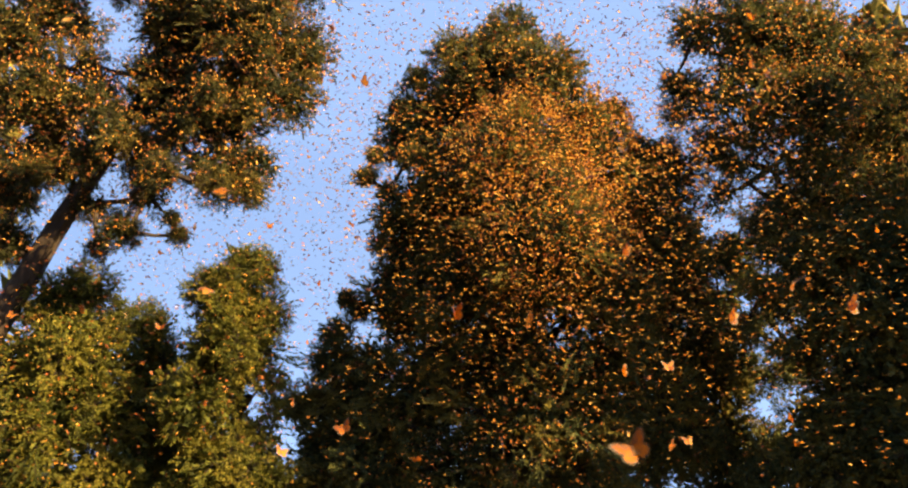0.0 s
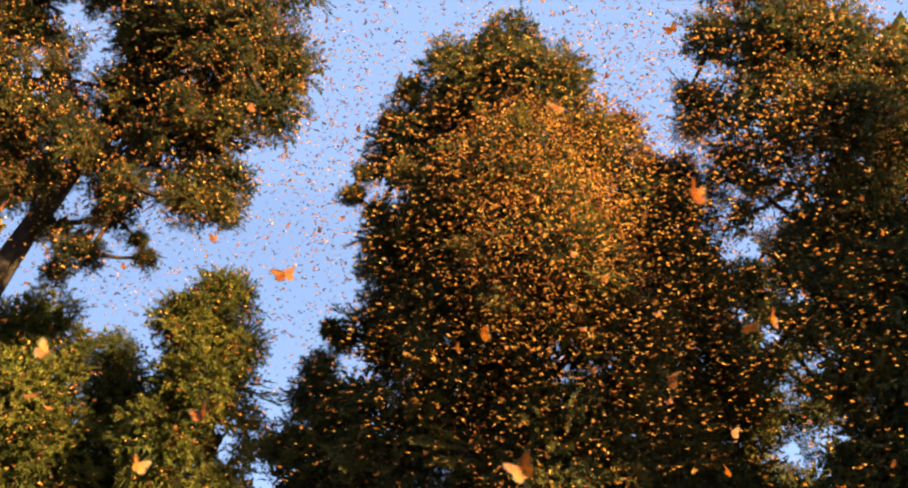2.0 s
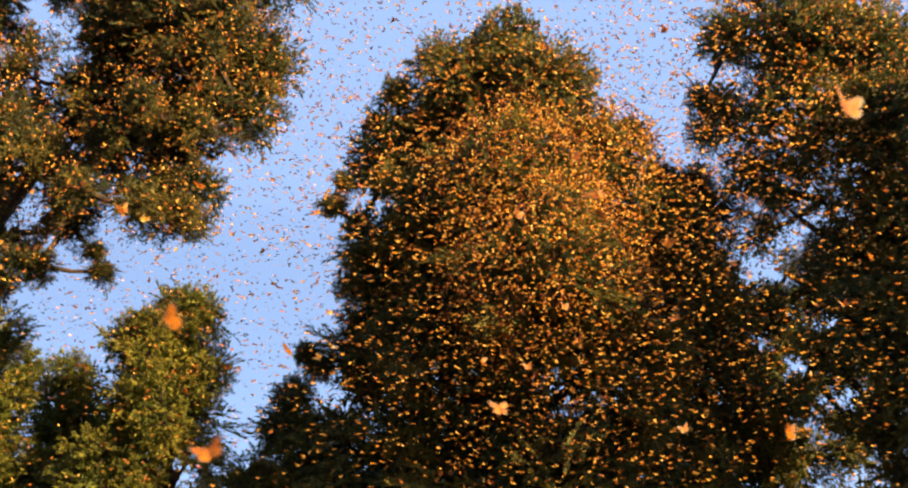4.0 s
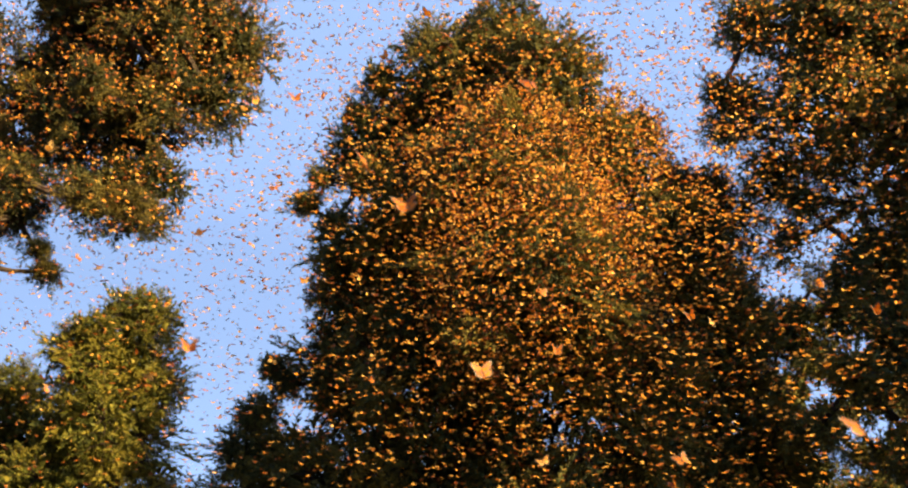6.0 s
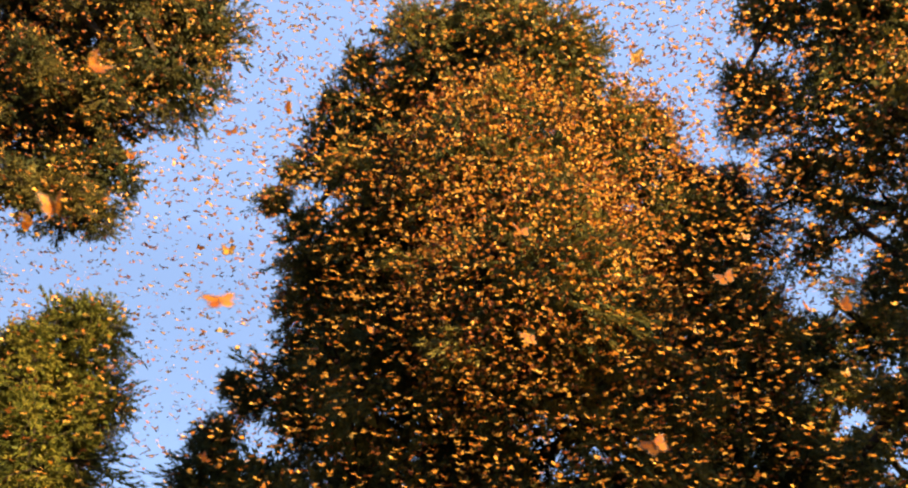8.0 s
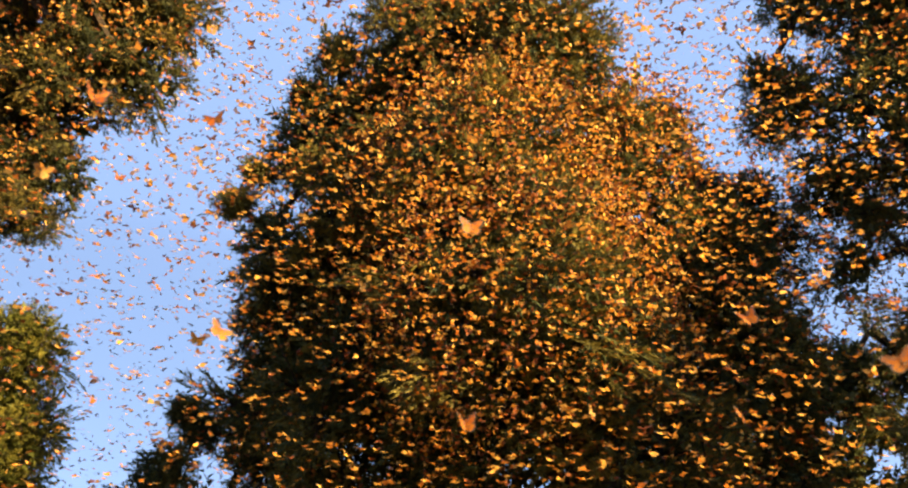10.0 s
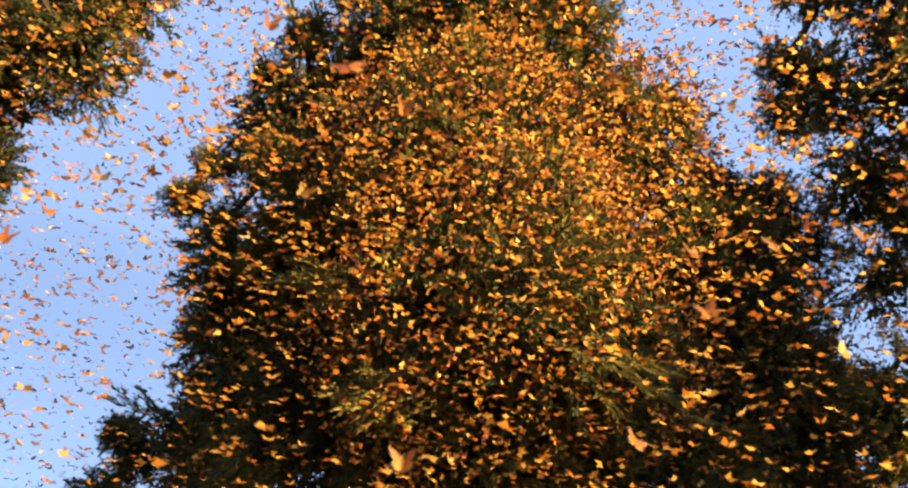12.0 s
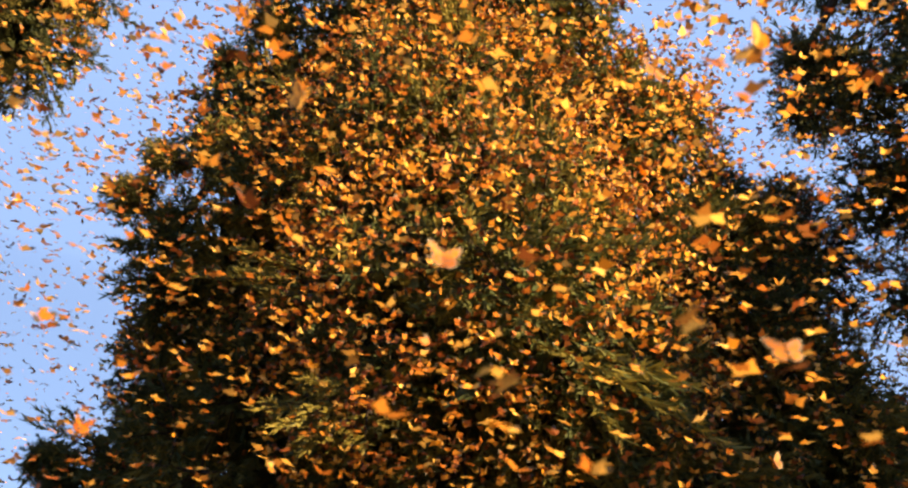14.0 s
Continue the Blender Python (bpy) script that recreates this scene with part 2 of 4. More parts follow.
LEFT_LOBES_HIGH = [
    (-10.5, 19.5, 14.3, 0.76), (-10.5, 19.5, 13.1, 0.68), (-10.1, 19.4, 14.9, 0.63), (-3.8, 19.2, 17.9, 1.01), (-5.0, 19.3, 18.4, 1.50), (-4.4, 18.2, 18.4, 0.70), (-5.3, 18.2, 17.2, 0.60), (-4.6, 18.2, 17.4, 0.62), (-6.1, 18.3, 18.8, 0.62),
    (-7.0, 19.9, 18.9, 1.55), (-7.9, 20.2, 17.7, 0.80), (-4.0, 19.2, 16.7, 0.96), (-5.7, 19.5, 16.6, 1.45), (-4.7, 18.2, 15.8, 0.62), (-5.6, 18.0, 15.9, 0.50), (-4.5, 18.4, 16.6, 0.60), (-6.6, 18.4, 15.4, 0.50), (-6.9, 18.1, 15.0, 0.50), (-6.1, 17.7, 15.3, 0.52), (-5.4, 17.3, 15.8, 0.45), (-7.3, 20.0, 16.8, 1.55), (-7.4, 19.6, 14.7, 0.72), (-4.8, 19.2, 14.9, 0.76),
    (-5.7, 19.2, 14.6, 1.03), (-10.4, 19.5, 16.6, 1.29), (-9.3, 19.7, 15.0, 0.99), (-10.4, 19.6, 14.5, 0.98), (-10.9, 19.4, 18.6, 1.17),
    (-6.4, 19.2, 13.1, 0.24), (-6.6, 19.2, 13.5, 0.24),
]
LEFT_LOBES_LOW = [
    (-7.5, 18.2, 12.9, 0.61), (-8.2, 18.0, 14.6, 0.55), (-9.8, 18.8, 14.5, 0.54), (-7.2, 18.2, 13.7, 0.44), (-4.8, 19.2, 14.1, 0.55), (-5.1, 17.5, 13.7, 0.58), (-6.4, 17.6, 14.1, 0.56), (-4.5, 17.8, 13.8, 0.46), (-4.2, 19.2, 20.4, 1.34), (-6.0, 19.2, 20.5, 1.64), (-8.1, 19.2, 20.4, 1.34),
    (-10.4, 19.2, 20.5, 1.49), (-7.8, 19.4, 15.5, 0.91), (-7.3, 19.4, 14.2, 0.69), (-8.7, 19.0, 16.3, 0.91), (-7.6, 17.6, 15.0, 0.77),
    (-9.8, 19.5, 17.5, 1.02), (-9.9, 19.6, 15.7, 0.85), (-10.5, 19.6, 13.0, 0.69), (-8.6, 19.6, 14.0, 0.63), (-10.9, 19.5, 15.7, 0.99),
    (-10.1, 19.4, 19.0, 0.88), (-9.2, 19.4, 17.7, 0.65),
    (-10.7, 22.5, 20.4, 0.78), (-9.7, 21.5, 18.3, 0.65), (-10.2, 19.6, 15.4, 0.65), (-7.4, 18.6, 13.0, 0.52), (-8.0, 18.6, 12.6, 0.39), (-9.6, 19.4, 15.8, 0.51),
]
LEFT_LOBES = LEFT_LOBES_HIGH + LEFT_LOBES_LOW
YOUNG_A = [
    (-4.7, 19.6, 12.4, 0.77), (-5.1, 19.6, 11.7, 1.07), (-4.3, 19.6, 11.2, 0.74), (-5.8, 19.8, 11.9, 0.75), (-5.1, 19.6, 10.4, 1.30),
    (-4.6, 19.8, 9.4, 1.09), (-5.6, 19.3, 9.3, 1.12), (-4.9, 19.6, 8.0, 1.33), (-5.5, 19.6, 7.1, 1.24), (-4.1, 19.8, 7.5, 0.84),
]
YOUNG_B = [
    (-8.7, 20.0, 12.0, 0.85), (-9.3, 20.0, 11.4, 1.07), (-8.2, 20.2, 11.2, 0.77), (-8.7, 19.8, 10.2, 1.34), (-9.9, 20.0, 9.9, 1.20),
    (-8.0, 20.0, 9.0, 1.18), (-9.3, 19.7, 8.5, 1.44), (-7.9, 20.0, 7.6, 1.30), (-9.5, 20.0, 7.0, 1.29),
]
YOUNG_C = [
    (-7.8, 21.8, 11.5, 0.80), (-7.6, 21.8, 10.3, 1.22), (-7.3, 21.8, 8.6, 1.36), (-7.3, 21.8, 7.3, 1.25),
]
DARK_LOBES = [
    (-2.9, 21.0, 11.1, 0.56), (-2.9, 21.0, 10.4, 0.87), (-3.4, 21.0, 9.5, 0.78), (-2.6, 21.0, 9.4, 1.09), (-2.9, 21.0, 8.4, 1.23),
    (-3.0, 21.0, 7.4, 1.44), (-3.9, 21.3, 9.4, 0.44), (-2.0, 21.2, 7.5, 1.38),
]
RIGHT_LOBES_HIGH = [
    (6.0, 18.9, 18.3, 0.86), (7.2, 18.6, 18.0, 1.40), (8.5, 18.6, 17.8, 1.26), (9.9, 18.9, 17.2, 1.06), (5.7, 19.1, 16.7, 0.78),
    (6.9, 18.6, 16.1, 1.30), (8.3, 18.4, 15.9, 1.35), (9.9, 18.7, 15.6, 1.23), (6.2, 19.3, 15.3, 0.77), (7.5, 19.1, 14.7, 1.03),
]
RIGHT_LOBES_LOW = [
    (8.8, 18.9, 14.2, 1.21), (10.3, 18.9, 13.9, 1.21), (6.3, 19.3, 14.1, 0.62), (6.8, 18.9, 20.2, 1.17), (8.2, 18.9, 20.2, 1.32),
    (11.3, 18.9, 16.1, 1.39), (8.1, 19.2, 13.6, 0.89), (9.4, 19.2, 13.1, 1.08), (10.5, 19.2, 12.8, 1.27), (5.3, 18.9, 16.0, 0.49),
    (5.3, 19.0, 16.9, 0.37),
]
RIGHT_LOBES = RIGHT_LOBES_HIGH + RIGHT_LOBES_LOW
SHADE_LOBES = [
    (8.9, 18.6, 12.6, 1.17), (10.0, 18.6, 12.3, 1.42), (8.8, 18.3, 10.8, 1.31), (10.2, 18.6, 10.1, 1.62), (8.5, 18.6, 9.2, 1.23),
    (9.2, 18.2, 8.1, 1.66), (7.8, 18.6, 7.9, 1.21), (6.7, 18.8, 7.3, 1.09), (8.1, 19.0, 13.1, 0.80), (8.3, 18.8, 11.7, 0.80),
    (7.8, 18.8, 10.1, 0.57), (7.7, 18.8, 8.6, 0.93), (6.9, 18.6, 11.6, 0.76), (7.6, 18.6, 12.3, 0.91), (7.4, 18.6, 10.9, 0.96),
    (6.3, 18.9, 10.8, 0.71), (7.1, 18.9, 13.3, 0.55), (7.4, 18.9, 13.8, 0.50), (6.5, 18.9, 14.7, 0.40),
]
BACK_LOBES_HIGH = [
    (8.7, 22.4, 13.8, 0.91), (9.9, 22.4, 13.7, 0.86), (8.4, 22.4, 12.6, 0.62), (8.5, 22.4, 11.0, 0.54), (7.3, 22.4, 13.4, 0.93),
    (9.2, 22.4, 12.9, 0.77), (8.6, 22.4, 10.4, 0.75), (9.0, 22.4, 9.5, 0.89), (8.6, 22.4, 8.7, 0.88), (7.8, 22.4, 12.7, 0.69),
    (7.0, 22.4, 11.8, 1.07), (7.9, 22.4, 11.6, 0.76), (6.4, 22.4, 10.4, 1.35),
]
BACK_LOBES_LOW = [
    (7.7, 22.4, 10.3, 0.82), (6.5, 22.4, 8.8, 1.47), (8.0, 22.4, 8.4, 1.09), (7.0, 22.4, 7.1, 1.58), (8.9, 22.4, 11.9, 0.79),
    (9.4, 22.4, 11.4, 0.76), (8.2, 22.4, 11.9, 0.69), (8.9, 22.4, 11.0, 0.68), (9.5, 22.6, 12.3, 0.70), (7.9, 22.4, 14.4, 0.66),
    (7.5, 22.4, 13.9, 0.59), (8.3, 22.4, 13.9, 0.65), (7.7, 22.4, 13.1, 0.70),
]
BACK_LOBES = BACK_LOBES_HIGH + BACK_LOBES_LOW


# gaps in the crowns where the sky shows: x, z, radius, at 19.5 m
GAPS = [
    (-1.3, 14.7, 0.20), (3.7, 14.7, 0.21), (2.2, 11.3, 0.10), (3.1, 10.8, 0.10), (0.6, 11.1, 0.10), (-1.4, 10.9, 0.08), (2.5, 10.9, 0.08), (-1.8, 11.1, 0.09),
    (-8.6, 18.8, 0.26), (-9.7, 17.7, 0.25), (-8.5, 17.5, 0.21), (-10.6, 15.9, 0.29), (-7.6, 16.0, 0.24), (-8.3, 14.4, 0.30), (-9.8, 14.1, 0.24), (-5.8, 17.9, 0.20),
    (-6.5, 14.2, 0.22), (7.0, 16.6, 0.21), (7.6, 14.7, 0.20), (9.9, 16.3, 0.17), (6.5, 13.3, 0.27), (7.5, 12.5, 0.25), (6.8, 11.5, 0.24), (7.6, 11.0, 0.29),
    (7.6, 9.5, 0.22), (7.4, 8.8, 0.18), (5.4, 10.8, 0.12), (7.1, 16.5, 0.19), (6.3, 13.5, 0.25), (6.4, 11.4, 0.16), (7.1, 10.9, 0.18), (6.9, 14.1, 0.13),
    (-4.5, 9.4, 0.34), (-3.5, 8.4, 0.33), (-8.5, 8.0, 0.24),
]
GLADE = Vector((1.0, 5.0, 8.0))


def in_gap(p, size):
    """True where a bough at p would close one of the gaps, as seen from the glade."""
    for x, z, r in GAPS:
        way = (Vector((x, 19.5, z)) - GLADE).normalized()
        d = p - GLADE
        if (d - way * d.dot(way)).length < r + 0.35 * size:
            return True
    return False


def fir_tree(base, trunk, lobes, sprays, seed, label, dense=1.0, girth=0.45, most=300, inside=8):
    """trunk: points from the ground to the tip. lobes: (x, y, z, radius) of the crown's masses; each has a limb and its boughs."""
    rng = random.Random(seed)
    tree = new("fir_tree")
    tree.location = base
    tagged(tree, label, "tree", "firs of the grove")
    o = Vector(base)
    n = len(trunk)
    pts = [Vector(p) for p in trunk]
    # denser points along the trunk
    line = []
    for i in range(n - 1):
        for k in range(4):
            line.append(pts[i].lerp(pts[i + 1], k / 4))
    line.append(pts[-1])
    m = len(line)
    radii = [girth * (1 - 0.93 * (i / (m - 1))) * (1.35 if i == 0 else 1) for i in range(m)]
    v, f = tube([p - o for p in line], radii, 12, 0.07, rng)
    link_mesh("trunk", v, f, [BARK], tree)
    boughs = []
    for x, y, z, r in lobes:
        c = Vector((x, y, z))
        own = min((p - c).length for p in line)
        joints = [Vector(q[:3]) for q in lobes if min((p - Vector(q[:3])).length for p in line) < own - 0.4]
        root = min(line + joints, key=lambda p: (p - c).length + max(0, p.z - z - 1.5))
        mid = root.lerp(c, 0.55) + Vector((0, 0, -0.06 * (c - root).length))
        if (c - root).length > 0.3:
            thick = 0.035 + 0.03 * r
            v, f = tube([root - o, mid - o, c - o, c + (c - root).normalized() * r * 0.45 - o], (thick * 1.5, thick, thick * 0.6, 0.012), 7, 0.08, rng)
            link_mesh("limb", v, f, [BARK], tree)
        count = round((7 + 9.0 * r * r) * dense)
        for k in range(count):
            h = 1 - 2 * (k + 0.5) / count
            a = 2.399963 * k + rng.uniform(-0.4, 0.4) + seed
            n0 = Vector((math.cos(a) * math.sqrt(1 - h * h), math.sin(a) * math.sqrt(1 - h * h), h))
            p = c + n0 * 0.8 * r
            if not in_gap(p, 0.4 * r) and all((p - Vector(q[:3])).length > 0.6 * q[3] for q in lobes if q[:3] != (x, y, z)):
                boughs.append((c, r, n0))
    rng.shuffle(boughs)
    boughs.sort(key=lambda q: (q[0] + q[2] * q[1]).y)
    joined = []
    for i, (c, r, n0) in enumerate(boughs):
        size = min(max(r * 0.42, 0.26), 0.60) * rng.uniform(0.7, 1.3)
        far = max(r - 0.85 * size, 0.1 * r) * rng.uniform(0.70, 1.06)
        x = (n0 + Vector((rng.uniform(-.5, .5), rng.uniform(-.5, .5), rng.uniform(-0.5, 0.3)))).normalized()
        y = Vector((0, 0, 1)).cross(x)
        y = y.normalized() if y.length > 0.1 else Vector((0, 1, 0))
        turn = Matrix((x, y, x.cross(y))).transposed().to_4x4() @ Matrix.Rotation(rng.uniform(-0.6, 0.6), 4, "X")
        at = Matrix.Translation(c + n0 * far - o) @ turn @ Matrix.Diagonal((1.7, 0.75, 0.75, 1) if rng.random() < 0.22 else (1, 1, 1, 1)) @ Matrix.Scale(size, 4)
        if i < most:
            ob = new("bough", rng.choice(sprays)[0])
            ob.parent = tree
            ob.matrix_basis = at
        else:
            joined.append((rng.choice(sprays), at))
    # coarse sprays added inside each mass of the crown, to keep its gaps dark
    for x, y, z, r in lobes:
        for k in range(round(4 + inside * r * r) if inside else 0):
            n0 = Vector((rng.gauss(0, 1), rng.gauss(0, 1), rng.gauss(0, 1))).normalized() * rng.uniform(0.0, 0.5) * r
            if in_gap(Vector((x, y, z)) + n0, 0.5 * r):
                continue
            turn = Euler((rng.uniform(0, 6), rng.uniform(-1, 1), rng.uniform(0, 6))).to_matrix().to_4x4()
            joined.append((rng.choice(COARSE_SPRAYS), Matrix.Translation(Vector((x, y, z)) + n0 - o) @ turn @ Matrix.Scale(min(0.5 * r, 0.8), 4)))
    if joined:
        verts, tris, slots, first = [], [], [], 0
        for (me, v, t, k), at in joined:
            verts.append(v @ np.array(at.to_3x3()).T + np.array(at.translation))
            tris.append(t + first)
            slots.append(k)
            first += len(v)
        inner = new("inner_foliage", tri_mesh("inner_foliage", np.concatenate(verts), np.concatenate(tris), np.concatenate(slots), list(sprays[0][0].materials)))
        inner.parent = tree
        tagged(inner, kind="stuff")
    return tree


def upright(x, y, top, lean=0.0):
    return [(x + lean, y, -0.4), (x + lean * 0.5, y, top * 0.35), (x + lean * 0.1, y, top * 0.7), (x, y, top)]


fir_tree((1.6, 21.0, 0), upright(1.4, 21.0, 19.6, 0.2), MAIN_LOBES, FINE_SPRAYS, 1, "tall old fir hung all over with orange butterflies", 1.3, 0.5, 300, 4)
fir_tree((-15.5, 19.9, 0), [(-15.6, 19.8, -0.4), (-11.05, 19.6, 9.9), (-9.45, 19.6, 13.4), (-8.5, 19.6, 15.2), (-7.7, 19.6, 17.1), (-7.0, 19.5, 21.5)], LEFT_LOBES, OLD_SHADED_SPRAYS, 2, "leaning old fir with a bare dark trunk and ragged boughs", 1.0, 0.41)
fir_tree((-5.0, 20.3, 0), upright(-5.0, 20.3, 13.0), YOUNG_A, YOUNG_SPRAYS, 3, "young bright green fir with a rounded sunlit top", 1.6, 0.28)
fir_tree((-9.2, 20.8, 0), upright(-9.2, 20.8, 12.8), YOUNG_B, YOUNG_SPRAYS, 4, "young olive green fir with a broad rounded crown", 1.5, 0.28)
fir_tree((-7.8, 22.7, 0), upright(-7.8, 22.7, 12.2), YOUNG_C, YOUNG_SPRAYS, 5, "small fir standing in behind two young firs", 1.4, 0.22)
fir_tree((-2.9, 21.4, 0), upright(-2.9, 21.4, 11.5), DARK_LOBES, SHADY_SPRAYS, 6, "small dark pointed fir beside the tall fir", 1.9, 0.22)
fir_tree((9.2, 20.2, 0), upright(9.2, 20.2, 22.0, 0.3), RIGHT_LOBES, FIR_SPRAYS, 7, "big fir with a broad crown and gaps of sky", 0.95, 0.5)
fir_tree((9.2, 19.0, 0), upright(9.2, 19.0, 12.8), SHADE_LOBES, SHADY_SPRAYS, 8, "dark fir that stands in deep shade", 1.3, 0.4)
fir_tree((7.2, 23.0, 0), upright(7.2, 23.0, 13.6), BACK_LOBES, SHADY_SPRAYS, 9, "olive fir seen behind through gaps of sky", 1.1, 0.3)


def woods():
    """The woods that close the glade behind and beside it: trunks and coarse foliage, as one mass."""
    rng = random.Random(12)
    leaf = np.random.default_rng(13)
    verts, faces, slots = [], [], []
    spots = [(-24, -4), (-20, -14), (-11, -16), (-3, -13), (5, -18), (-15, -8), (-23, 8), (-22, 16), (-6, -24), (17, 24), (21, 19), (16.5, 30), (23, 27), (-17, 27), (-12, -5), (-7, -9), (2, -8), (8, -13)]
    for x, y in spots:
        top = rng.uniform(24, 29)
        v, f = tube([(x, y, -0.4), (x, y, top * 0.5), (x, y, top)], (0.5, 0.35, 0.05), 8, 0.06, rng)
        o = len(verts)
        verts += [tuple(p) for p in v]
        faces += [tuple(i + o for i in q) for q in f]
        slots += [1] * len(f)
        for k in range(2600):
            z = top * rng.uniform(0.12, 1.0)
            reach = 0.6 + 3.6 * (1 - z / top) ** 0.6
            a, d = rng.uniform(0, 6.283), reach * rng.uniform(0.35, 1.0)
            c = np.array([x + math.cos(a) * d, y + math.sin(a) * d, z])
            e = leaf.normal(size=(3, 3)) * 0.3
            o = len(verts)
            verts += [tuple(c + q) for q in e]
            faces.append((o, o + 1, o + 2))
            slots.append(0)
    tagged(link_mesh("surrounding_woods", verts, faces, [FIR, BARK], None, "dark fir woods that close the glade all round", slots), "", "woods", kind="stuff")


woods()


def bare_sapling():
    rng = random.Random(3)
    thing = new("bare_sapling")
    thing.location = (-4.75, 19.6, 0)
    tagged(thing, "thin pale bare sapling among young firs", "tree")
    v, f = tube([(0, 0, -0.3), (0.05, 0, 4), (0.15, 0, 7.2), (0.30, 0, 8.2), (0.46, 0.05, 8.9)], (0.07, 0.055, 0.035, 0.024, 0.008), 7, 0.08, rng)
    link_mesh("trunk", v, f, [PALE_BARK], thing)
    for z, x, way in ((7.6, 0.2, -1), (8.1, 0.28, 1), (8.5, 0.36, -1)):
        v, f = tube([(x, 0, z), (x + way * 0.15, 0.05, z + 0.15), (x + way * 0.3, 0.1, z + 0.4)], (0.014, 0.010, 0.004), 5)
        link_mesh("twig", v, f, [PALE_BARK], thing)


bare_sapling()
# fir added out of view at right, to shade the lower right crowns
SHADE_CASTER_LOBES = [
    (15.0, 13.6, 18.6, 1.4), (13.8, 13.0, 16.4, 2.0), (16.2, 13.8, 16.2, 2.0), (14.6, 14.0, 13.8, 2.4), (13.2, 13.6, 11.3, 2.2),
    (16.8, 13.2, 12.8, 2.3), (15.0, 13.4, 9.3, 2.5), (13.0, 15.0, 7.4, 2.0), (17.4, 12.2, 8.7, 2.2), (13.6, 15.8, 13.8, 1.9),
    (13.2, 16.2, 10.7, 1.8), (14.4, 13.0, 6.0, 2.2), (12.8, 12.4, 8.7, 1.9),
    (13.2, 15.6, 8.0, 1.8), (13.4, 16.6, 12.2, 1.6), (13.0, 14.6, 14.6, 1.7),
]
fir_tree((14.6, 14.0, 0), upright(14.6, 14.0, 17.5), SHADE_CASTER_LOBES, COARSE_SPRAYS, 10, "broad unseen fir added beside the glade to cast shade", 2.6, 0.4, 300, 14)


# ---- ground ----
def ground():
    xs = np.concatenate([-np.geomspace(2500, 60, 14), np.linspace(-48, 48, 33), np.geomspace(60, 2500, 14)])
    verts = [(x, y, (noise.noise((x * 0.07, y * 0.07, 0)) * 0.35 if max(abs(x), abs(y)) < 50 else 0) - 0.1) for y in xs for x in xs]
    n = len(xs)
    faces = [(j * n + i, j * n + i + 1, (j + 1) * n + i + 1, (j + 1) * n + i) for j in range(n - 1) for i in range(n - 1)]
    tagged(link_mesh("ground", verts, faces, [SOIL]), "brown forest floor of needles and moss", "ground", kind="structure")


ground()


# ---- butterflies ----
WING = np.array([(0.001, 0.010, 0), (0.037, 0.028, 0), (0.031, 0.004, 0), (0.031, -0.020, 0), (0.004, -0.018, 0), (0.052, 0.029, 0), (0.044, 0.008, 0)])
WING_TRIS = np.array([(0, 1, 2), (0, 2, 4), (2, 3, 4), (1, 5, 2), (5, 6, 2)])


def plain_butterflies(name, spots, rng, label, spread, pale, tilt, dull, ahead):
    """Many small butterflies in one mesh. spots: places; each gets a size, a turn and a spread of its wings.
    tilt: how far they tip; ahead: how far they turn from the common line of flight."""
    n = len(spots)
    rx, ry = rng.normal(0, tilt, n), rng.normal(0, tilt * 0.8, n)
    rz = rng.normal(0, ahead, n) + math.pi * rng.integers(0, 2, n)
    cx, sx, cy, sy, cz, sz = np.cos(rx), np.sin(rx), np.cos(ry), np.sin(ry), np.cos(rz), np.sin(rz)
    turn = np.stack([np.stack([cy * cz, sx * sy * cz - cx * sz, cx * sy * cz + sx * sz], -1),
                     np.stack([cy * sz, sx * sy * sz + cx * cz, cx * sy * sz - sx * cz], -1),
                     np.stack([-sy, sx * cy, cx * cy], -1)], 1) * rng.uniform(0.76, 1.08, n)[:, None, None]
    angle = rng.uniform(*spread, n)
    # the dull share wears wings with shade put into their colour
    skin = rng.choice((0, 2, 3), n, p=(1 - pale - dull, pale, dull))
    verts, tris, slots = [], [], []
    for side, sign in enumerate((1, -1)):
        w = np.repeat(WING[None], n, 0)
        w[:, :, 2] = WING[:, 0] * np.sin(angle)[:, None]
        w[:, :, 0] = WING[:, 0] * np.cos(angle)[:, None] * sign
        verts.append((np.einsum("nij,nkj->nki", turn, w) + np.asarray(spots)[:, None]).reshape(-1, 3))
        tris.append((WING_TRIS[None] + (side * n + np.arange(n))[:, None, None] * len(WING)).reshape(-1, 3))
        slots.append(np.stack([skin, skin, skin, np.ones(n, int), np.ones(n, int)], 1).ravel())
    ob = new(name, tri_mesh(name, np.concatenate(verts), np.concatenate(tris), np.concatenate(slots), [ORANGE, BLACK, PALE, DULL_SHADED]))
    return tagged(ob, label, "butterflies", kind="stuff")


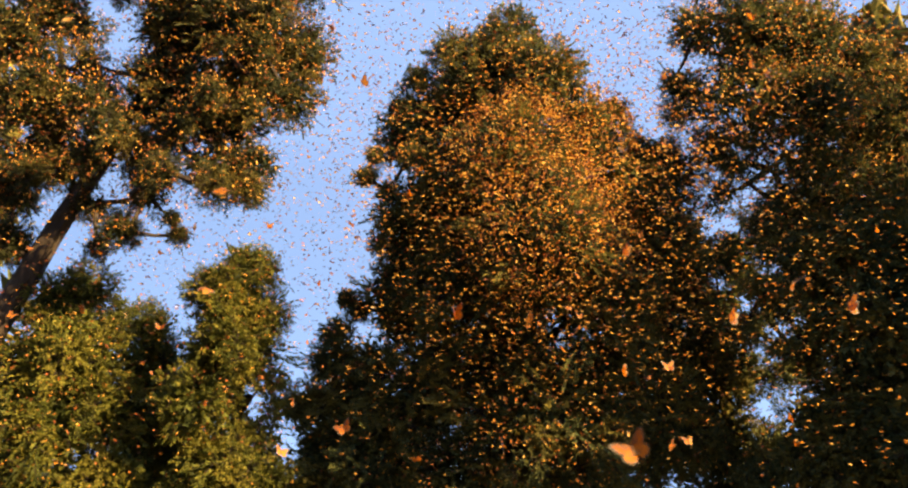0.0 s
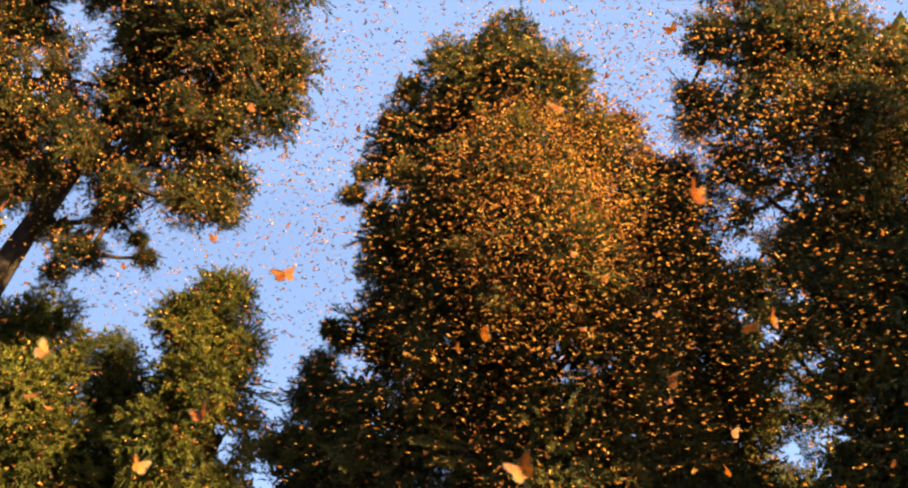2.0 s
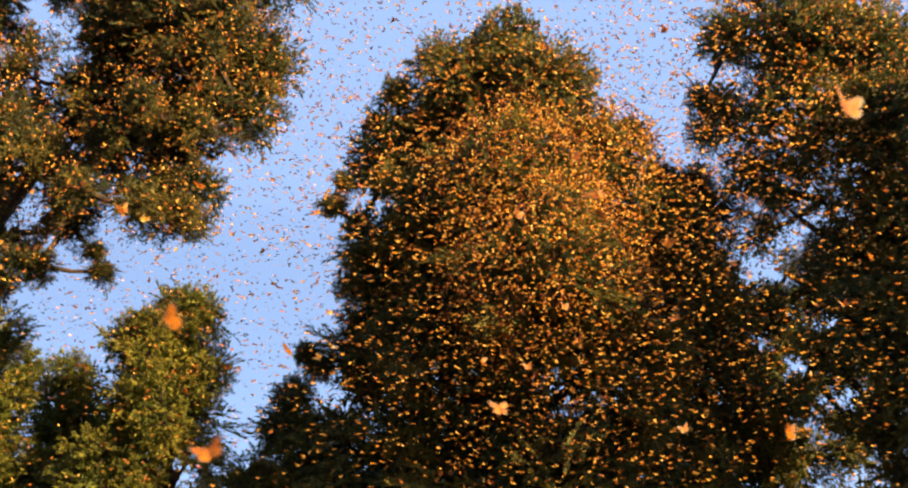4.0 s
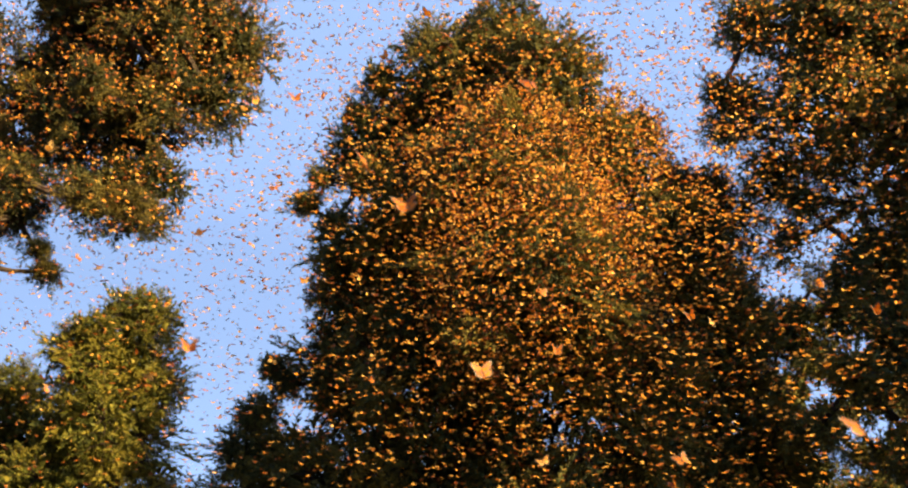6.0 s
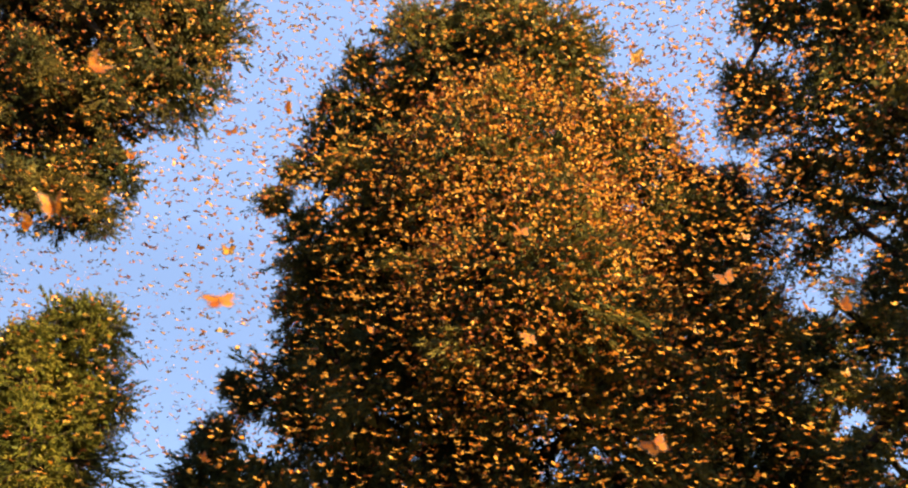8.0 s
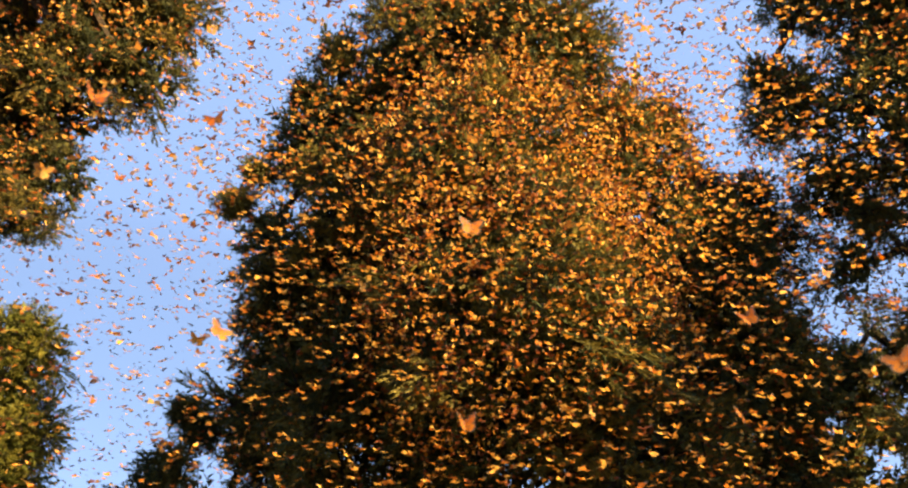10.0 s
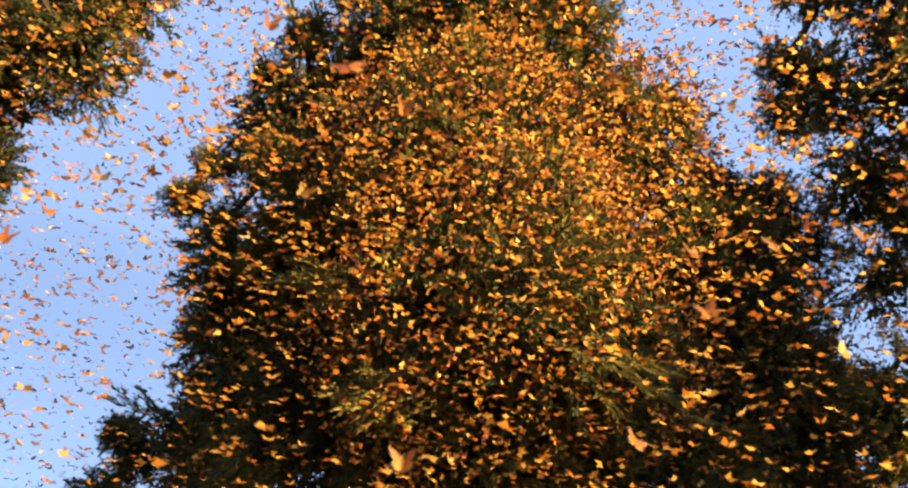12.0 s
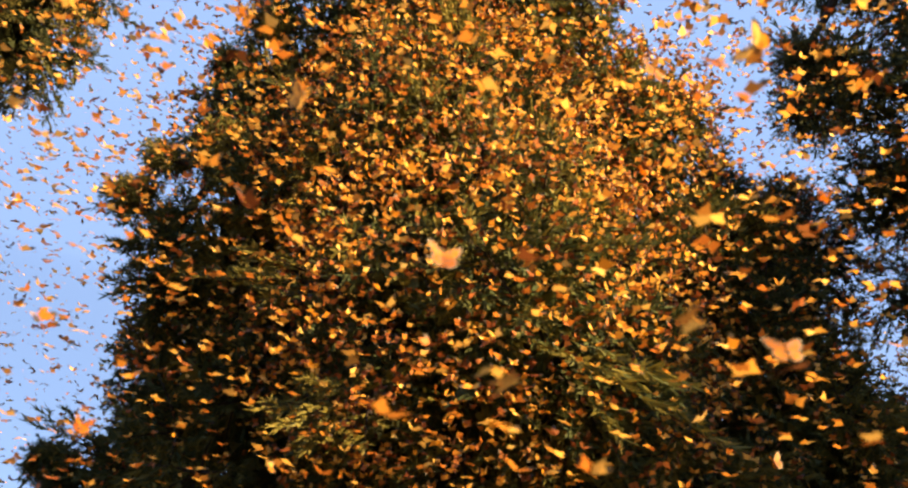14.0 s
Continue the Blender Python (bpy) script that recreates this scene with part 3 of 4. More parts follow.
def perched(name, lobes, count, seed, label, weights=None):
    """Butterflies that sit on the outer twigs of a crown."""
    rng = np.random.default_rng(seed)
    all_lobes = np.array(lobes)
    weights = np.array(weights or [r * r for x, y, z, r in lobes])
    spots = np.zeros((0, 3))
    while len(spots) < count:
        own = all_lobes[rng.choice(len(lobes), 4000, p=weights / weights.sum())]
        n = rng.normal(size=(4000, 3)) + (0, -0.5, 0)
        n /= np.linalg.norm(n, axis=1)[:, None]
        p = own[:, :3] + n * own[:, 3:] * rng.uniform(0.80, 1.06, (4000, 1))
        gap = np.linalg.norm(p[:, None] - all_lobes[None, :, :3], axis=2) / all_lobes[None, :, 3]
        spots = np.concatenate([spots, p[gap.min(1) > 0.74]])
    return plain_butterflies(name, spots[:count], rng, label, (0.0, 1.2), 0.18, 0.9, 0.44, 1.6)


MIDDLE = [r * r * (4.5 if 11.5 < z < 16.2 and x > 0.2 and y < 19.7 else (0.9 if 0 < x < 4 else 0.35) if z < 11.5 else 0.5 if z > 16.7 else 0.9) for x, y, z, r in MAIN_LOBES]
perched("perched_butterflies", MAIN_LOBES, 14500, 41, "thousands of orange butterflies resting on the tall fir", MIDDLE)
perched("perched_butterflies", LEFT_LOBES, 7500, 42, "orange butterflies resting on the leaning fir")
perched("perched_butterflies", YOUNG_A + YOUNG_B + YOUNG_C, 1000, 43, "orange butterflies resting on the young firs")
perched("perched_butterflies", RIGHT_LOBES, 5500, 44, "orange butterflies resting on the broad fir")
perched("perched_butterflies", SHADE_LOBES + BACK_LOBES, 500, 45, "orange butterflies resting on the shaded firs")


def swarm(seed, middle, size, count, dull, tilt):
    rng = np.random.default_rng(seed)
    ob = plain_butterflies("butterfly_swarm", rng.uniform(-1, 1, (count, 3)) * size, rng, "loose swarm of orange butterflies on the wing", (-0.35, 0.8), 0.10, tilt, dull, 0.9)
    ob.location = middle
    return ob


rng_swarm = random.Random(77)
SWARMS = []
for k in range(120):
    x = rng_swarm.uniform(-12, 12)
    middle = (x, rng_swarm.uniform(14.5, 29), rng_swarm.uniform(13 if x > 4 else 8, 23))
    SWARMS.append((swarm(200 + k, middle, (4.0, 3.0, 3.5), 190, 0.6, 0.45), middle))
for k in range(36):
    middle = (rng_swarm.uniform(-1, 4.5), rng_swarm.uniform(15.5, 17.2), rng_swarm.uniform(10.5, 15))
    SWARMS.append((swarm(300 + k, middle, (2.6, 1.6, 2.2), 120, 0.1, 0.26), middle))
for k in range(34):
    middle = (rng_swarm.uniform(-3, 6.5), rng_swarm.uniform(14.8, 16.2), rng_swarm.uniform(10, 15))
    SWARMS.append((swarm(400 + k, middle, (3.0, 1.6, 2.6), 85, 0.1, 0.26), middle))
for k in range(14):
    middle = (rng_swarm.uniform(3.5, 6.2), rng_swarm.uniform(14.6, 16.0), rng_swarm.uniform(9, 14))
    SWARMS.append((swarm(500 + k, middle, (2.6, 1.5, 2.2), 100, 0.1, 0.3), middle))

FORE = [(0.0, 0.010), (0.012, 0.020), (0.030, 0.031), (0.046, 0.036), (0.0515, 0.033), (0.051, 0.026), (0.046, 0.014), (0.041, 0.003), (0.030, -0.002), (0.0, 0.0)]
HIND = [(0.0, 0.001), (0.028, -0.001), (0.038, -0.006), (0.039, -0.016), (0.034, -0.026), (0.024, -0.033), (0.012, -0.034), (0.004, -0.028), (0.0, -0.012)]


def wing_mesh(sign):
    """Fore and hind wing of one side: orange fields, black veins and rim, white dots in the rim."""
    verts, faces, slots = [], [], []

    def poly(points, slot, z):
        o = len(verts)
        verts.extend((sign * x, y, z) for x, y in points)
        faces.append(tuple(range(o, o + len(points))))
        slots.append(slot)

    for outline, root, z, hub in ((FORE, 0.85, 0.0, (0.006, 0.008)), (HIND, 0.86, -0.0012, (0.004, -0.008))):
        inner = [(hub[0] + (x - hub[0]) * root, hub[1] + (y - hub[1]) * root) for x, y in outline]
        for i in range(len(outline)):
            j = (i + 1) % len(outline)
            poly([outline[i], outline[j], inner[j], inner[i]], 1, z)
        poly(inner, 0, z)
        for q in inner[2:-2]:
            dx, dy = q[0] - hub[0], q[1] - hub[1]
            d = math.hypot(dx, dy)
            px, py = -dy / d * 0.0007, dx / d * 0.0007
            for lift in (0.0005, -0.0005):
                poly([(hub[0] - px, hub[1] - py), (hub[0] + px, hub[1] + py), (q[0] + px, q[1] + py), (q[0] - px, q[1] - py)], 1, z + lift)
        for i in range(2, len(outline) - 2):
            ax, ay = [(outline[i][k] * 0.62 + inner[i][k] * 0.38) for k in (0, 1)]
            for lift in (0.0005, -0.0005):
                poly([(ax - 0.0006, ay), (ax, ay - 0.0006), (ax + 0.0006, ay), (ax, ay + 0.0006)], 2, z + lift)
    me = bpy.data.meshes.new("wing")
    me.from_pydata(verts, [], faces)
    return me, slots


def body_mesh():
    rings = [(-0.020, 0.0008), (-0.012, 0.0019), (-0.003, 0.0017), (0.002, 0.0026), (0.009, 0.0024), (0.011, 0.0014), (0.0135, 0.0019), (0.0155, 0.0008)]
    v, f = tube([(0, y, 0) for y, r in rings], [r for y, r in rings], 8)
    for side in (1, -1):
        w, g = tube([(0, 0.015, 0), (side * 0.004, 0.021, 0.002), (side * 0.007, 0.028, 0.003)], (0.0003, 0.0003, 0.0005), 4)
        o = len(v)
        v += w
        f += [tuple(i + o for i in q) for q in g]
    return v, f


def butterfly(mat):
    thing = new("butterfly")
    tagged(thing, "orange and black monarch butterfly in flight", "butterfly", "butterflies on the wing")
    v, f = body_mesh()
    link_mesh("body", v, f, [BLACK], thing)
    for sign in (1, -1):
        me, slots = wing_mesh(sign)
        for m in (mat, BLACK, WHITE):
            me.materials.append(m)
        me.polygons.foreach_set("material_index", slots)
        ob = new("wing", me)
        ob.parent = thing
    return thing


FIRST = butterfly(DEEP)
SECOND = butterfly(PALE)


def path_of(rng, place, speed):
    """Rows of a wandering flight that passes through place half way."""
    heading = rng.uniform(0, 6.283)
    bend = rng.uniform(-0.12, 0.12)
    rise = rng.uniform(-0.08, 0.08)
    a, b = rng.uniform(0, 6.283), rng.uniform(0, 6.283)
    rows = []
    for k in range(29):
        t = k * 0.5
        h = heading + bend * (t - 7)
        x = place[0] + speed * (t - 7) * math.cos(heading + bend * (t - 7) / 2) + 0.10 * math.sin(1.1 * t + a)
        y = place[1] + speed * (t - 7) * math.sin(heading + bend * (t - 7) / 2) + 0.10 * math.cos(0.9 * t + b)
        z = place[2] + rise * (t - 7) + 0.12 * math.sin(1.7 * t + b)
        rows.append((t, Vector((x, y, z)), h))
    return rows


def keep_clear(rows):
    """True where a flight stays off the line that the camera flies along."""
    for t, p, h in rows:
        eye = Vector((0.15 * t, 0.83 * t, 7 + 0.17 * t))
        if (p - eye).length < 1.7:
            return False
    return True


def flyers():
    rng = random.Random(5)
    made = []
    while len(made) < 270:
        y = rng.uniform(1.5, 19)
        wide, high = 1.0 + 0.5 * y, 0.8 + 0.27 * y
        place = (0.1 * y + rng.uniform(-wide, wide), y, 7 + 0.36 * y + rng.uniform(-high, high))
        rows = path_of(rng, place, rng.uniform(0.1, 0.45))
        if not keep_clear(rows):
            continue
        source = (FIRST, SECOND)[rng.random() < 0.2]
        thing = source if not any(source is m[0] for m in made) else copy_thing(source, pose(0, 0, 0))
        made.append((thing, rows, rng.uniform(0.36, 0.62), rng.uniform(0, 6.283), rng.uniform(0.0, 0.5), rng.uniform(-50, 50)))
    return made


FLYERS = flyers()


HEROES = []


def hero(places):
    """One butterfly that crosses the glade by these places, (seconds, x, y, z)."""
    k = len(HEROES)
    source = FIRST
    HEROES.append((copy_thing(source, pose(0, 0, 0)), places, 0.40 + 0.05 * (k % 5), 1.7 * k, (k * 37) % 120 - 60))


hero([(0.0, 0.44, 2.19, 7.14), (0.5, 0.50, 2.92, 7.24), (1.0, 0.49, 3.40, 7.28), (1.5, 0.50, 3.88, 7.32), (2.0, 0.48, 4.36, 7.38), (2.5, 0.45, 4.92, 7.45), (3.0, 0.41, 5.48, 7.55), (4.5, -0.41, 6.65, 8.14), (6.0, -1.22, 7.47, 8.66), (7.5, -2.00, 8.05, 9.13), (9.0, -2.78, 8.45, 9.58), (10.5, -3.55, 8.79, 10.02), (12.0, -4.32, 9.13, 10.45), (13.5, -5.09, 9.46, 10.88), (14.0, -5.35, 9.57, 11.03)])
hero([(0.0, -0.00, 3.49, 7.77), (0.5, -0.07, 3.67, 7.88), (1.0, -0.20, 4.36, 8.03), (1.5, -0.23, 4.38, 8.01), (2.0, -0.35, 4.97, 8.15), (2.5, -0.46, 5.40, 8.27), (3.0, -0.56, 5.85, 8.40), (4.5, -1.54, 6.79, 9.05), (6.0, -2.45, 7.44, 9.61), (7.5, -3.31, 7.90, 10.11), (9.0, -4.14, 8.23, 10.58), (10.5, -4.95, 8.49, 11.03), (12.0, -5.77, 8.76, 11.48), (13.5, -6.58, 9.03, 11.94), (14.0, -6.85, 9.12, 12.09)])
hero([(0.0, 2.19, 3.79, 8.17), (1.0, 2.00, 3.91, 8.18), (2.5, 1.60, 4.33, 8.21), (2.8, 1.48, 4.56, 8.22), (3.0, 1.42, 4.77, 8.19), (3.2, 1.38, 4.94, 8.25), (4.7, 1.92, 5.82, 8.95), (6.2, 2.52, 6.43, 9.55), (7.7, 3.16, 6.86, 10.09), (9.2, 3.84, 7.17, 10.57), (10.7, 4.53, 7.42, 11.04), (12.2, 5.22, 7.67, 11.51), (13.7, 5.91, 7.92, 11.98), (14.0, 6.05, 7.97, 12.07)])
hero([(0.0, 1.18, 7.89, 9.09), (1.0, 1.14, 7.78, 9.14), (2.5, 1.06, 7.70, 9.22), (4.0, 0.93, 7.75, 9.35), (5.5, 0.75, 7.98, 9.53), (6.0, 0.67, 8.27, 9.62), (6.5, 0.56, 8.69, 9.72), (7.0, 0.40, 9.09, 9.88), (7.5, 0.32, 9.26, 9.93), (9.0, -0.61, 9.60, 10.39), (10.5, -1.49, 9.84, 10.82), (12.0, -2.33, 10.01, 11.24), (13.5, -3.14, 10.13, 11.64), (14.0, -3.41, 10.16, 11.77)])
hero([(0.0, 1.78, 7.93, 9.51), (1.0, 1.71, 7.79, 9.49), (2.5, 1.55, 7.66, 9.46), (4.0, 1.33, 7.63, 9.41), (5.5, 1.01, 7.76, 9.34), (6.0, 0.86, 7.99, 9.31), (6.5, 0.69, 8.25, 9.27), (7.0, 0.46, 8.77, 9.43), (7.5, 0.31, 9.02, 9.45), (8.0, 0.12, 9.34, 9.52), (9.5, -1.02, 10.01, 10.06), (11.0, -2.05, 10.48, 10.54), (12.5, -3.00, 10.81, 11.00), (14.0, -3.88, 11.04, 11.43)])
hero([(0.0, -3.00, 14.55, 11.70), (1.3, -2.74, 14.12, 11.62), (2.8, -2.43, 13.64, 11.53), (4.3, -2.12, 13.15, 11.44), (5.8, -1.75, 12.65, 11.33), (7.3, -1.22, 12.08, 11.17), (8.8, -0.47, 11.44, 10.95), (10.3, 0.61, 10.68, 10.63), (10.5, 0.81, 10.60, 10.57), (11.0, 1.09, 10.88, 10.59), (11.5, 1.19, 11.62, 10.97), (13.0, 0.66, 13.16, 12.14), (14.0, 0.27, 13.88, 12.76)])
hero([(0.0, 0.90, 12.97, 9.56), (1.5, 0.87, 12.72, 9.63), (3.0, 0.84, 12.47, 9.69), (4.5, 0.81, 12.22, 9.76), (6.0, 0.78, 11.99, 9.84), (7.5, 0.72, 11.83, 9.96), (9.0, 0.65, 11.76, 10.13), (10.5, 0.54, 11.83, 10.37), (11.0, 0.49, 12.03, 10.48), (11.5, 0.29, 12.49, 10.68), (12.0, 0.06, 12.92, 10.89), (13.5, -1.19, 13.84, 11.72), (14.0, -1.56, 14.05, 11.95)])
hero([(0.0, -1.63, 13.27, 11.54), (1.0, -1.48, 13.11, 11.53), (2.5, -1.27, 12.86, 11.51), (4.0, -1.06, 12.61, 11.48), (5.5, -0.84, 12.36, 11.46), (7.0, -0.59, 12.14, 11.43), (8.5, -0.22, 11.98, 11.40), (10.0, 0.31, 11.92, 11.34), (11.5, 1.06, 11.99, 11.26), (12.0, 1.41, 12.20, 11.22), (12.5, 1.73, 12.34, 11.15), (13.0, 1.93, 12.79, 11.36), (13.5, 2.25, 13.25, 11.56), (14.0, 2.72, 13.57, 11.82)])
hero([(0.0, 4.85, 17.52, 12.95), (1.5, 4.68, 17.05, 12.81), (3.0, 4.52, 16.58, 12.68), (4.5, 4.35, 16.11, 12.54), (6.0, 4.18, 15.63, 12.41), (7.5, 3.98, 15.14, 12.25), (9.0, 3.69, 14.60, 12.02), (10.5, 3.28, 13.99, 11.68), (12.0, 2.69, 13.28, 11.21), (12.5, 2.41, 13.12, 10.99), (13.0, 2.19, 13.06, 10.88), (13.5, 2.03, 13.26, 10.93), (14.0, 1.90, 13.33, 10.87)])
hero([(0.0, 2.53, 18.82, 10.88), (1.0, 2.53, 18.49, 10.92), (2.5, 2.53, 18.00, 10.99), (4.0, 2.53, 17.50, 11.05), (5.5, 2.54, 17.01, 11.11), (7.0, 2.54, 16.51, 11.17), (8.5, 2.54, 16.00, 11.24), (10.0, 2.55, 15.42, 11.35), (11.5, 2.56, 14.75, 11.50), (13.0, 2.57, 13.96, 11.72), (13.5, 2.57, 13.76, 11.82), (14.0, 2.51, 13.57, 11.76)])
hero([(0.0, 2.63, 11.76, 8.70), (1.5, 2.57, 11.40, 8.73), (3.0, 2.50, 11.04, 8.77), (4.5, 2.40, 10.69, 8.82), (6.0, 2.26, 10.35, 8.90), (7.5, 2.05, 10.02, 9.01), (8.0, 1.95, 10.05, 9.07), (8.2, 1.95, 10.19, 9.14), (9.7, 2.66, 10.92, 9.93), (11.2, 3.38, 11.43, 10.59), (12.7, 4.11, 11.79, 11.16), (14.0, 4.75, 12.01, 11.61)])
hero([(0.0, 1.43, 5.77, 7.91), (1.5, 1.28, 5.54, 7.88), (2.0, 1.21, 5.61, 7.87), (2.5, 1.15, 5.93, 7.83), (3.0, 1.20, 6.59, 7.93), (4.5, 0.55, 7.97, 8.53), (6.0, -0.12, 8.94, 9.06), (7.5, -0.82, 9.62, 9.54), (9.0, -1.54, 10.10, 9.99), (10.5, -2.26, 10.49, 10.43), (12.0, -2.98, 10.89, 10.87), (13.5, -3.70, 11.28, 11.31), (14.0, -3.94, 11.42, 11.45)])
hero([(0.0, 0.98, 4.82, 8.43), (1.0, 0.95, 4.29, 8.26), (1.5, 0.93, 4.10, 8.13), (2.0, 0.98, 4.18, 8.13), (3.5, 0.33, 4.37, 8.49), (5.0, -0.35, 4.50, 8.86), (6.5, -1.06, 4.59, 9.23), (8.0, -1.77, 4.66, 9.61), (9.5, -2.50, 4.71, 9.98), (11.0, -3.22, 4.76, 10.35), (12.5, -3.94, 4.82, 10.72), (14.0, -4.66, 4.87, 11.10)])
hero([(0.0, -0.60, 4.80, 7.42), (1.0, -0.64, 5.00, 7.53), (2.5, -0.72, 5.60, 7.75), (3.0, -0.76, 6.06, 7.85), (4.5, -1.59, 7.03, 8.45), (6.0, -2.39, 7.71, 8.98), (7.5, -3.18, 8.18, 9.46), (9.0, -3.96, 8.52, 9.92), (10.5, -4.73, 8.79, 10.35), (12.0, -5.50, 9.07, 10.79), (13.5, -6.28, 9.35, 11.23), (14.0, -6.53, 9.44, 11.38)])
hero([(0.0, 1.51, 9.88, 10.43), (1.5, 1.48, 9.55, 10.42), (3.0, 1.44, 9.25, 10.39), (4.5, 1.39, 8.98, 10.36), (6.0, 1.31, 8.75, 10.30), (6.5, 1.27, 8.81, 10.28), (7.0, 1.20, 8.96, 10.26), (7.5, 1.15, 9.03, 10.23), (9.0, 0.28, 9.18, 10.53), (10.5, -0.55, 9.29, 10.85), (12.0, -1.35, 9.36, 11.19), (13.5, -2.14, 9.41, 11.54), (14.0, -2.40, 9.42, 11.66)])
hero([(0.0, -2.91, 15.98, 13.70), (1.5, -2.69, 15.71, 13.50), (3.0, -2.46, 15.45, 13.30), (4.5, -2.24, 15.19, 13.10), (6.0, -2.01, 14.93, 12.91), (7.5, -1.79, 14.67, 12.71), (9.0, -1.51, 14.43, 12.47), (10.5, -1.13, 14.25, 12.13), (12.0, -0.57, 14.15, 11.64), (13.5, 0.22, 14.17, 10.95), (14.0, 0.59, 14.36, 10.62)])
hero([(0.0, 1.48, 3.18, 7.73), (0.5, 1.87, 4.11, 7.88), (1.0, 2.19, 5.25, 8.04), (2.5, 3.61, 7.64, 8.76), (4.0, 4.83, 9.32, 9.37), (5.5, 5.91, 10.49, 9.91), (7.0, 6.89, 11.31, 10.40), (8.5, 7.84, 12.00, 10.88), (10.0, 8.78, 12.68, 11.35), (11.5, 9.72, 13.37, 11.82), (13.0, 10.66, 14.05, 12.29), (14.0, 11.29, 14.51, 12.61)])
hero([(0.0, 1.40, 16.09, 10.29), (1.0, 1.38, 15.38, 10.19), (2.5, 1.34, 14.02, 9.97), (4.0, 1.27, 12.23, 9.65), (5.5, 1.17, 9.84, 9.20), (6.0, 1.13, 8.88, 8.99), (6.5, 1.12, 9.90, 9.24), (7.0, 1.08, 9.77, 9.19), (8.5, 0.24, 9.48, 9.45), (10.0, -0.57, 9.29, 9.74), (11.5, -1.37, 9.15, 10.06), (13.0, -2.14, 9.05, 10.40), (14.0, -2.66, 9.00, 10.63)])
hero([(0.0, 1.79, 6.77, 7.50), (1.5, 1.88, 7.00, 7.76), (3.0, 1.98, 7.24, 8.02), (4.5, 2.07, 7.47, 8.28), (6.0, 2.18, 7.83, 8.60), (7.5, 2.35, 8.50, 9.04), (9.0, 2.58, 9.61, 9.68), (10.5, 2.91, 11.37, 10.60), (11.0, 3.07, 12.38, 11.03), (11.5, 2.90, 12.78, 11.06), (13.0, 3.27, 13.63, 11.49), (14.0, 3.60, 14.02, 11.77)])
hero([(0.0, 1.25, 3.86, 7.83), (0.5, 1.37, 4.78, 7.94), (1.0, 1.28, 5.03, 7.91), (2.5, 1.86, 5.56, 8.22), (4.0, 2.48, 5.93, 8.55), (5.5, 3.14, 6.19, 8.90), (7.0, 3.83, 6.37, 9.25), (8.5, 4.53, 6.52, 9.61), (10.0, 5.23, 6.67, 9.97), (11.5, 5.93, 6.82, 10.33), (13.0, 6.63, 6.97, 10.68), (14.0, 7.10, 7.07, 10.92)])
hero([(0.0, 4.38, 11.83, 10.01), (1.0, 4.30, 11.59, 9.99), (2.5, 4.14, 11.24, 9.96), (4.0, 3.92, 10.89, 9.91), (5.5, 3.61, 10.56, 9.85), (7.0, 3.15, 10.25, 9.76), (7.5, 2.94, 10.28, 9.72), (8.0, 2.83, 10.52, 9.77), (9.5, 3.35, 11.02, 10.26), (11.0, 3.95, 11.36, 10.72), (12.5, 4.59, 11.61, 11.15), (14.0, 5.26, 11.78, 11.57)])
hero([(0.0, 1.52, 11.19, 9.54), (1.5, 1.53, 11.16, 9.68), (3.0, 1.53, 11.13, 9.83), (4.5, 1.53, 11.10, 9.97), (6.0, 1.53, 11.07, 10.11), (7.5, 1.53, 11.11, 10.28), (9.0, 1.53, 11.33, 10.52), (10.5, 1.53, 11.80, 10.87), (12.0, 1.53, 12.63, 11.37), (12.5, 1.53, 13.21, 11.60), (13.0, 1.50, 13.66, 12.14), (13.5, 1.37, 13.90, 12.30), (14.0, 1.53, 14.06, 12.53)])
hero([(0.0, -1.10, 5.67, 7.35), (1.0, -1.08, 5.62, 7.42), (2.5, -1.03, 5.66, 7.56), (3.0, -1.01, 5.86, 7.63), (4.5, -1.71, 6.28, 8.15), (6.0, -2.43, 6.58, 8.63), (7.5, -3.16, 6.78, 9.07), (9.0, -3.89, 6.92, 9.50), (10.5, -4.63, 7.04, 9.91), (12.0, -5.36, 7.16, 10.33), (13.5, -6.10, 7.28, 10.75), (14.0, -6.35, 7.32, 10.89)])
hero([(0.0, 2.40, 11.05, 9.52), (1.5, 2.42, 10.98, 9.60), (3.0, 2.44, 10.90, 9.69), (4.5, 2.45, 10.83, 9.78), (6.0, 2.48, 10.82, 9.89), (7.5, 2.51, 10.96, 10.04), (9.0, 2.55, 11.32, 10.25), (10.5, 2.61, 12.00, 10.56), (11.0, 2.64, 12.51, 10.71), (11.5, 2.56, 12.76, 10.72), (13.0, 3.15, 13.29, 11.13), (14.0, 3.58, 13.54, 11.40)])
